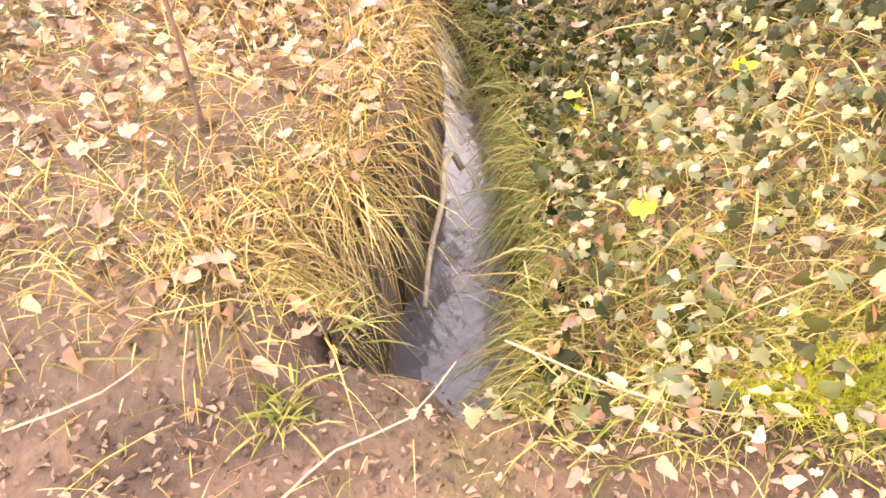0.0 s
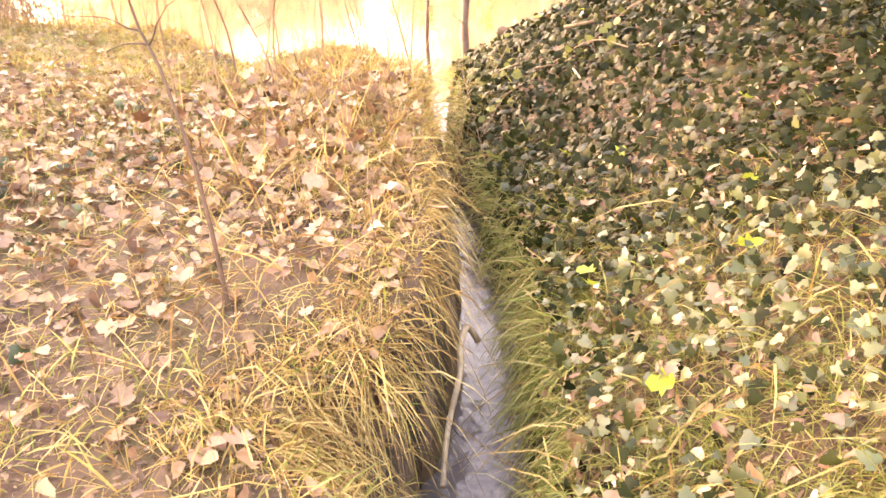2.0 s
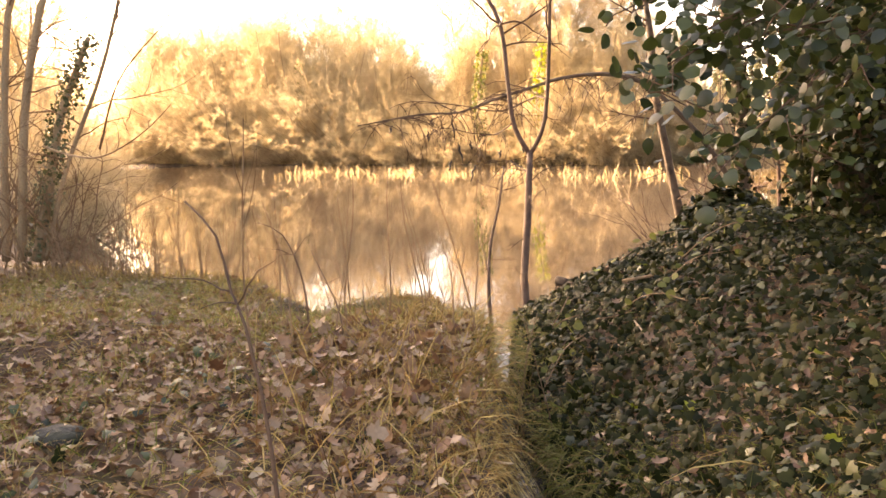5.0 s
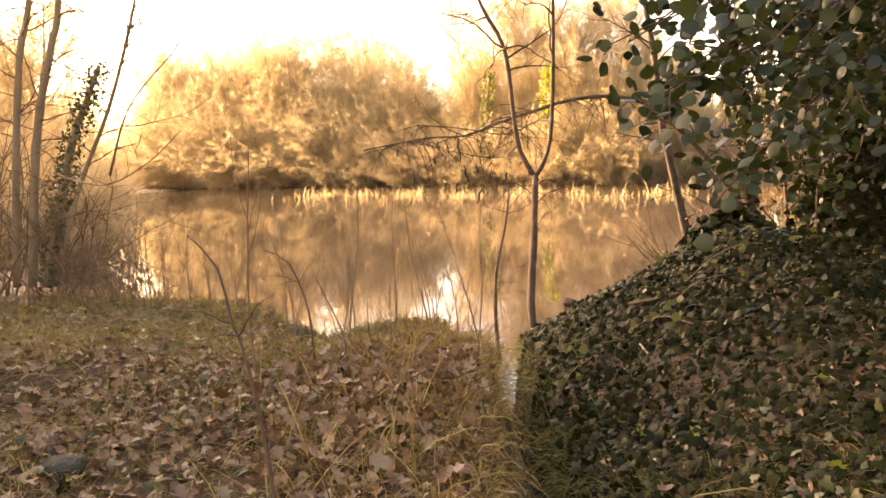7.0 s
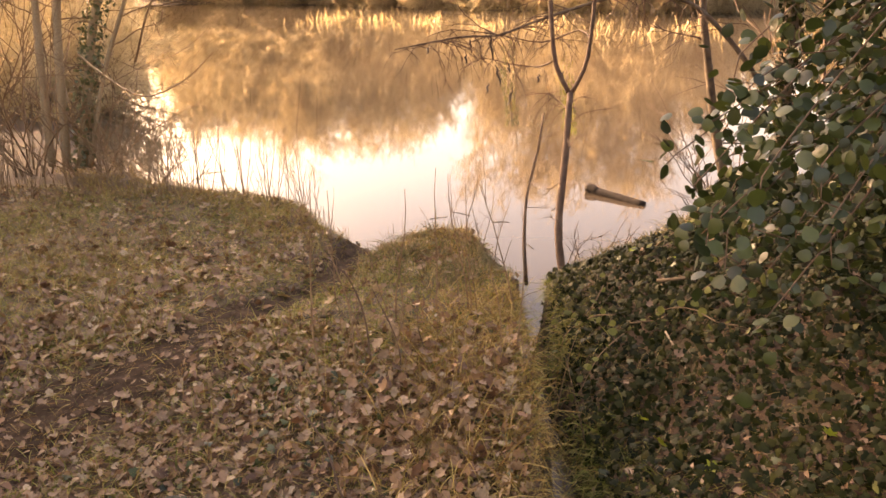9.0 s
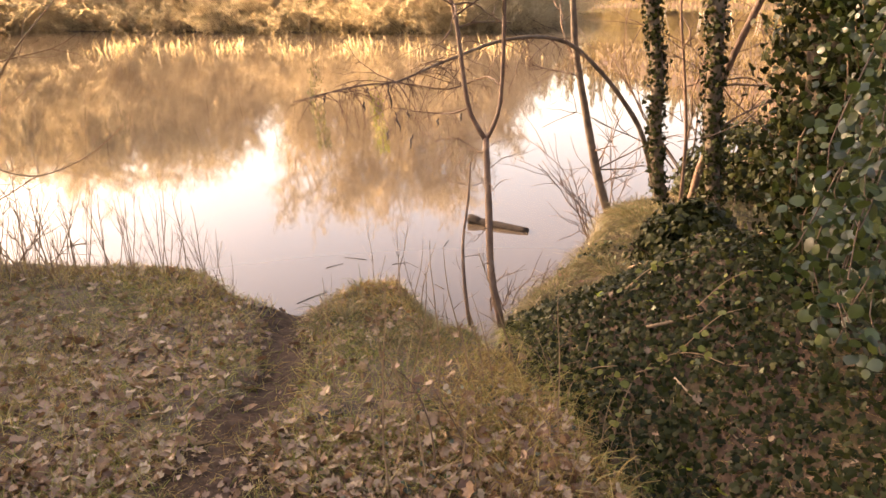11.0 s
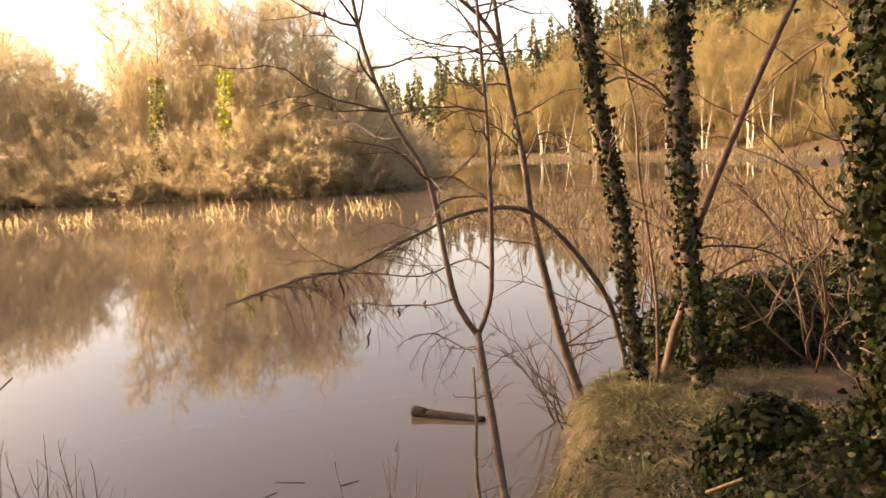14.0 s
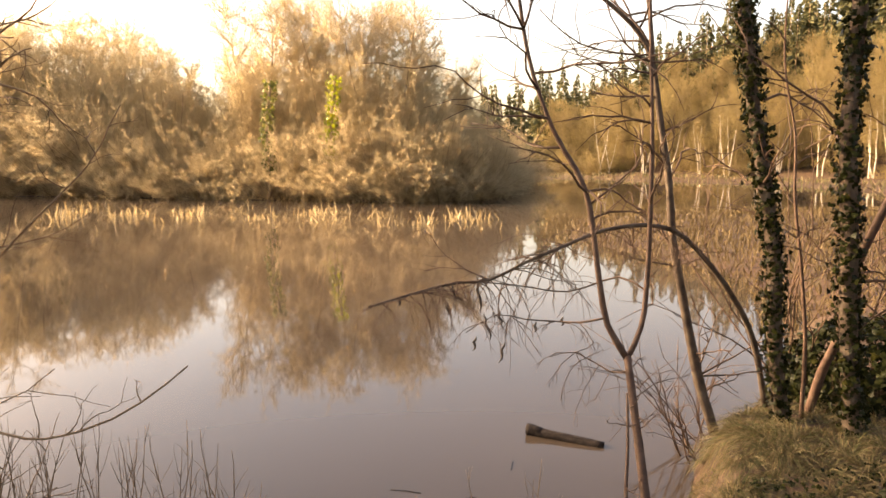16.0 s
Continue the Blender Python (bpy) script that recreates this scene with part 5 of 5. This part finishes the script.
def reeds():
    rg = np.random.default_rng(77)
    n = 3000
    k = rg.uniform(0, 1, n)
    x = -16 + 24 * k + rg.normal(0, 0.6, n)
    y = 50 - 14 * k + rg.normal(0, 3.0, n) + 1.5 * wave(x, x * 0, 0.8, 3)
    ok = rg.random(n) < np.clip(0.16 + wave(x, y, 1.1, 9) * 1.9, 0.02, 1)
    x, y = x[ok], y[ok]
    n = len(x)
    P = np.stack([x, y, np.full(n, W - 0.05)], 1)
    way = np.stack([rg.normal(0, 0.35, n), rg.normal(0, 0.35, n), np.ones(n)], 1)
    v, f = blades(P, way, 0.12 + rg.gamma(1.6, 0.24, n).clip(0, 0.9), rg.uniform(0.025, 0.06, n), rg.uniform(0, 0.8, n), rg)
    stuff("reeds", v, f, M_REED, "broken tan reed stalks standing in the pond", "reeds")
    n = 40000
    x, y = rg.uniform(6, 34, n), rg.uniform(12, 37, n)
    d = pond_distance(x, y)
    ok = (d > -0.8) & (d < 16) & (y > 12.5) & (x * 0.6 + 2 < y + 6)
    x, y = x[ok], y[ok]
    n = len(x)
    P = np.stack([x, y, height(x, y)], 1)
    way = np.stack([rg.normal(0, 0.3, n), rg.normal(0, 0.3, n), np.ones(n)], 1)
    v, f = blades(P, way, rg.uniform(0.15, 0.45, n), rg.uniform(0.015, 0.035, n), rg.uniform(0, 0.6, n), rg)
    stuff("reed_bed", v, f, M_REEDBED, "dense golden-brown reed bed at the marshy edge", "reeds")
    for line, m in ((SHORE, 9000), (ARM, 4000)):
        spots = np.array(along(line, m, (-0.15, 1.6), random.Random(m)))
        way = np.stack([rg.normal(0, 0.4, m), rg.normal(0, 0.4, m), np.ones(m)], 1)
        v, f = blades(np.stack([spots[:, 0], spots[:, 1], np.maximum(W - 0.03, height(spots[:, 0], spots[:, 1]))], 1), way, rg.uniform(0.25, 0.8, m), rg.uniform(0.02, 0.05, m), rg.uniform(0.1, 0.9, m), rg)
        stuff("shore_grass", v, f, M_REED, "pale dead grass fringing the far shore", "grass")
    x, y = rg.uniform(26, 48, 6000), rg.uniform(40, 90, 6000)
    d = pond_distance(x, y)
    ok = (d > -0.5) & (d < 5)
    x, y = x[ok], y[ok]
    n = len(x)
    way = np.stack([rg.normal(0, 0.3, n), rg.normal(0, 0.3, n), np.ones(n)], 1)
    v, f = blades(np.stack([x, y, height(x, y)], 1), way, rg.uniform(0.3, 0.8, n), 0.06, 0.3, rg)
    stuff("meadow_grass", v, f, M_STRAW, "pale sunlit grass along the far meadow shore", "grass")


reeds()


# ---- weeds, canes and loose sticks on the banks ----
def twiggy_stem(h, seed, label):
    """One crooked stem with its shoots springing from points on it."""
    rnd = random.Random(seed)
    t = thing("dead_stem", label, "plant stem", group="dead stems on the bank")
    p, d, pts = Vector((0, 0, -0.05)), Vector((rnd.uniform(-0.25, 0.25), rnd.uniform(-0.25, 0.25), 1)), []
    for i in range(8):
        pts.append(p.copy())
        d = (d.normalized() + Vector((rnd.uniform(-1, 1), rnd.uniform(-1, 1), 0.2)) * 0.12).normalized()
        p = p + d * h / 7
    g = Geo()
    g.tube(pts, taper(8, 0.005, 0.0015), 5)
    g.build("stalk", M_DRYSTEM, t)
    for k in range(rnd.randint(2, 5)):
        g, q = Geo(), pts[rnd.randint(3, 6)]
        twig(g, q, d + Vector((rnd.uniform(-1, 1), rnd.uniform(-1, 1), 0.3)), h * rnd.uniform(0.15, 0.35), 0.0022, rnd, 0, 3, 0.2, 0.0, 0, 4)
        g.build("shoot", M_DRYSTEM, t)
    return t


rnd = random.Random(61)
stems = [twiggy_stem(0.75, 600 + i, "thin upright dead weed stem at the water's edge") for i in range(6)]
spots = [(rnd.uniform(-6.5, -2.3), rnd.gauss(7.15, 0.22)) for _ in range(150)] + [(rnd.uniform(-1.3, -0.5), rnd.uniform(6.0, 6.6)) for _ in range(7)] + [(rnd.gauss(-0.75, 0.4), rnd.uniform(2.6, 3.9)) for _ in range(22)]
spots = [(x, y) for x, y in spots if pond_distance(np.array([x]), np.array([y]))[0] > 0.03]
plant(stems, spots, rnd, 0.55, 1.25)

for path, r in (([(-0.48, 1.26, 0.10), (-0.51, 1.3, 0.41), (-0.56, 1.34, 0.63), (-0.60, 1.38, 0.69), (-0.64, 1.42, 0.80), (-0.72, 1.46, 0.87)], 0.006),
                ([(-0.87, 2.83, 0.10), (-0.90, 2.87, 0.41), (-0.99, 2.91, 0.61), (-1.1, 2.93, 0.66)], 0.006),
                ([(-0.74, 2.83, 0.10), (-0.75, 2.87, 0.28), (-0.87, 2.91, 0.54)], 0.005),
                ([(-0.62, 2.99, 0.10), (-0.68, 3.03, 0.27), (-0.69, 3.07, 0.38)], 0.004)):
    t = thing("cane", "thin brown leafless cane rising from the bank", "cane", group="canes beside the stream")
    limb("stalk", path, r, r * 0.35, M_TWIG, t, 6, 0.05)
    side_twigs("shoot", path, 3, 0.14, r * 0.35, M_TWIG, t, int(r * 9000), 0, lo=0.5)
for path, r, lab, mat in (([(0.56, 3.5, 0.08), (0.60, 3.34, 0.04), (0.64, 3.18, 0.0), (0.67, 3.01, 0.0), (0.65, 2.85, 0.02)], 0.006, "pale peeled stick leaning on the ivy", M_PALESTICK),
                          ([(0.56, 3.9, 0.20), (0.74, 3.87, 0.24), (0.93, 3.83, 0.30), (1.09, 3.8, 0.33)], 0.010, "straw-coloured branch lying across the ivy mound", M_DRYSTEM),
                          ([(-0.13, 1.9, 0.10), (-0.07, 1.82, 0.12), (-0.03, 1.75, 0.15)], 0.005, "short pale stick poking out of the bank grass", M_PALESTICK),
                          ([(-0.62, 0.60, 0.06), (-0.5, 0.66, 0.07), (-0.43, 0.72, 0.10), (-0.39, 0.78, 0.15)], 0.002, "bent dry stem on the muddy lip", M_PALESTICK),
                          ([(-0.22, 0.50, 0.04), (-0.15, 0.58, 0.045), (-0.05, 0.63, 0.05), (0.02, 0.72, 0.07)], 0.0022, "thin pale root on the muddy lip", M_PALESTICK),
                          ([(0.1, 0.78, 0.05), (0.3, 0.66, 0.06), (0.5, 0.62, 0.07), (0.75, 0.66, 0.09)], 0.0022, "thin dry runner on the muddy lip", M_PALESTICK),
                          ([(0.9, 5.0, 0.12), (1.2, 4.7, 0.36), (1.6, 4.5, 0.50), (1.9, 4.35, 0.55)], 0.012, "long thin brown branch fallen across the ivy", M_DRYSTEM)):
    t = thing("loose_stick", lab, "stick")
    limb("stick_body", path, r, r * 0.5, mat, t, 6, 0.05)

# tangled twigs over the water beside the leaning tree
for cx, cy, n, seed, h in ((2.2, 8.75, 14, 5, 1.5), (0.35, 6.9, 9, 6, 0.8), (3.6, 9.0, 12, 8, 2.6), (4.6, 7.6, 12, 9, 3.2), (-6.4, 8.0, 16, 10, 2.2), (-4.6, 7.9, 14, 12, 1.2), (-5.6, 8.1, 16, 14, 1.9), (-7.4, 8.2, 14, 15, 2.6)):
    rnd = random.Random(seed)
    t = thing("twiggy_shrub", "tangle of thin bare twigs at the water's edge", "shrub", group="twig tangles on the shore")
    z = float(height(np.array([cx]), np.array([cy]))[0])
    for _ in range(n):
        # Tangles on the left get paler stems, the sun's glow put into colour
        spray("branch", (cx + rnd.uniform(-0.25, 0.25), cy + rnd.uniform(-0.2, 0.2), z - 0.05), (rnd.uniform(-1, 1), rnd.uniform(-0.7, 0.7), rnd.uniform(0.5, 1.6)), h * rnd.uniform(0.6, 1.1), 0.006 + 0.003 * h, M_DRYSTEM if cx < 0 else M_TWIG, t, rnd, 6, 0.0, 0.25)


# ---- single fallen leaves near the head of the stream ----
def fallen_leaf(name, label, size, curl, mat, shape_v, shape_f, group):
    v = np.array(shape_v) * size
    v[:, 2] = v[:, 2] * curl + size * 0.15 * curl
    g = Geo()
    g.add(v - np.array([(0, 0.4 * size, 0)]), shape_f)
    g.tube([(0, -0.4 * size, 0.15 * size * curl), (0.05 * size, -0.75 * size, 0.10 * size * curl)], (0.0012, 0.0008), 4)
    return tagged(g.build(name, mat), label, "leaf", group)


rnd = random.Random(71)
kinds = [fallen_leaf("fallen_leaf", "curled brown fallen maple leaf", 0.048, 1.8, M_CRUMBS, DRY_V, DRY_F, "fallen leaves by the stream"),
         fallen_leaf("fallen_leaf", "flat tan fallen maple leaf", 0.052, 1.2, M_CRUMBS, DRY_V, DRY_F, "fallen leaves by the stream"),
         fallen_leaf("fallen_leaf", "small dry fallen leaf", 0.036, 1.8, M_CRUMBS, DRY_V, DRY_F, "fallen leaves by the stream"),
         fallen_leaf("fallen_leaf", "yellow fallen leaf lying on the ivy", 0.06, 0.9, M_YELLOW, DRY_V, DRY_F, "yellow leaves on the ivy")]
spots = [(-0.2, 0.72), (0.69, 1.53), (-0.45, 1.75), (-0.52, 1.9), (-0.6, 1.7), (-0.35, 0.85), (0.9, 1.9), (1.05, 2.3)]
spots += [(rnd.uniform(-2.2, -0.25), rnd.uniform(0.75, 4.5)) for _ in range(130)] + [(rnd.uniform(0.3, 1.8), rnd.uniform(0.8, 4.6)) for _ in range(70)]
for i, (x, y) in enumerate(spots):
    k = 3 if i == 1 or (x > 0.2 and rnd.random() < 0.3) else rnd.randint(0, 2)
    h = float(height(np.array([x]), np.array([y]))[0]) + (0.02 if x < 0 else 0.075)
    m = Matrix.LocRotScale((x, y, h), Euler((rnd.gauss(0, 0.35), rnd.gauss(0, 0.35), rnd.uniform(0, 6.28))), (1, 1, 1))
    copy_thing(kinds[k], m)
for k, ob in enumerate(kinds):
    ob.location = (-0.9 + 0.3 * k if k < 3 else 0.8, 1.1 + 0.25 * k, 0.2)
    ob.location.z = float(height(np.array([ob.location.x]), np.array([ob.location.y]))[0]) + (0.02 if k < 3 else 0.07)


# ---- a dark stone on the trodden path ----
def stone(x, y, size, seed):
    bm = bmesh.new()
    bmesh.ops.create_icosphere(bm, subdivisions=3, radius=size)
    for v in bm.verts:
        k = 1 + 0.28 * noise.noise(v.co * (2.2 / size) + Vector((seed, 0, 0))) + 0.08 * noise.noise(v.co * (7 / size))
        v.co = Vector((v.co.x * 1.5 * k, v.co.y * k, v.co.z * 0.55 * k))
    me = bpy.data.meshes.new("stone")
    bm.to_mesh(me)
    bm.free()
    me.materials.append(M_STONE)
    me.polygons.foreach_set("use_smooth", [True] * len(me.polygons))
    ob = new("stone", me)
    ob.location = (x, y, float(height(np.array([x]), np.array([y]))[0]) + size * 0.2)
    return tagged(ob, "dark damp stone half sunk in the path", "stone")


M_STONE = make_material("dark_stone", [(0.02, 0.02, 0.018), (0.05, 0.05, 0.04), (0.035, 0.04, 0.02)], 0.7, 18.0, bump=0.6, fine=80)
stone(-1.33, 1.83, 0.055, 3)


# ---- bramble on the mound and twigs afloat ----
bramble = thing("bramble", "bright green bramble leaves trailing over the mound", "bramble")
rnd, rg = random.Random(83), np.random.default_rng(83)
for k in range(7):
    x, y = rnd.uniform(0.25, 1.0), rnd.uniform(3.2, 4.6)
    run = [(x + 0.16 * i * math.cos(k * 2.1), y + 0.12 * i * math.sin(k * 2.1)) for i in range(5)]
    path = [(a, b, float(height(np.array([a]), np.array([b]))[0]) + 0.10 + 0.04 * math.sin(i * 1.6 + k)) for i, (a, b) in enumerate(run)]
    limb("runner", path, 0.004, 0.002, M_DRYSTEM, bramble, 5, 0.05)
    P = np.array([tuple(q) for q in spline(path, 0.05)])
    P = P + rg.normal(0, 0.03, P.shape)
    v, f = scatter(OVAL_V, OVAL_F, P, rg.normal(size=P.shape) * 0.4 + np.array([(-0.2, -0.5, 0.8)]), rg.uniform(0.035, 0.06, len(P)), rg)
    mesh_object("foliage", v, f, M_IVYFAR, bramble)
for x, y, a, ln in ((-0.56, 8.4, 0.1, 0.10), (-1.1, 8.7, 2.6, 0.16), (-1.35, 8.5, 0.5, 0.12), (-1.6, 7.6, 0.7, 0.22), (0.1, 9.0, 1.2, 0.12), (-0.2, 7.6, 2.0, 0.10)):
    t = thing("floating_twig", "small dark twig floating on the pond", "twig", group="twigs afloat near the bank")
    c, d = math.cos(a) * ln, math.sin(a) * ln
    limb("twig_body", [(x - c, y - d, W + 0.002), (x, y, W + 0.006), (x + c, y + d * 0.8, W + 0.004)], 0.005, 0.003, M_WETWOOD, t, 5, 0.04)
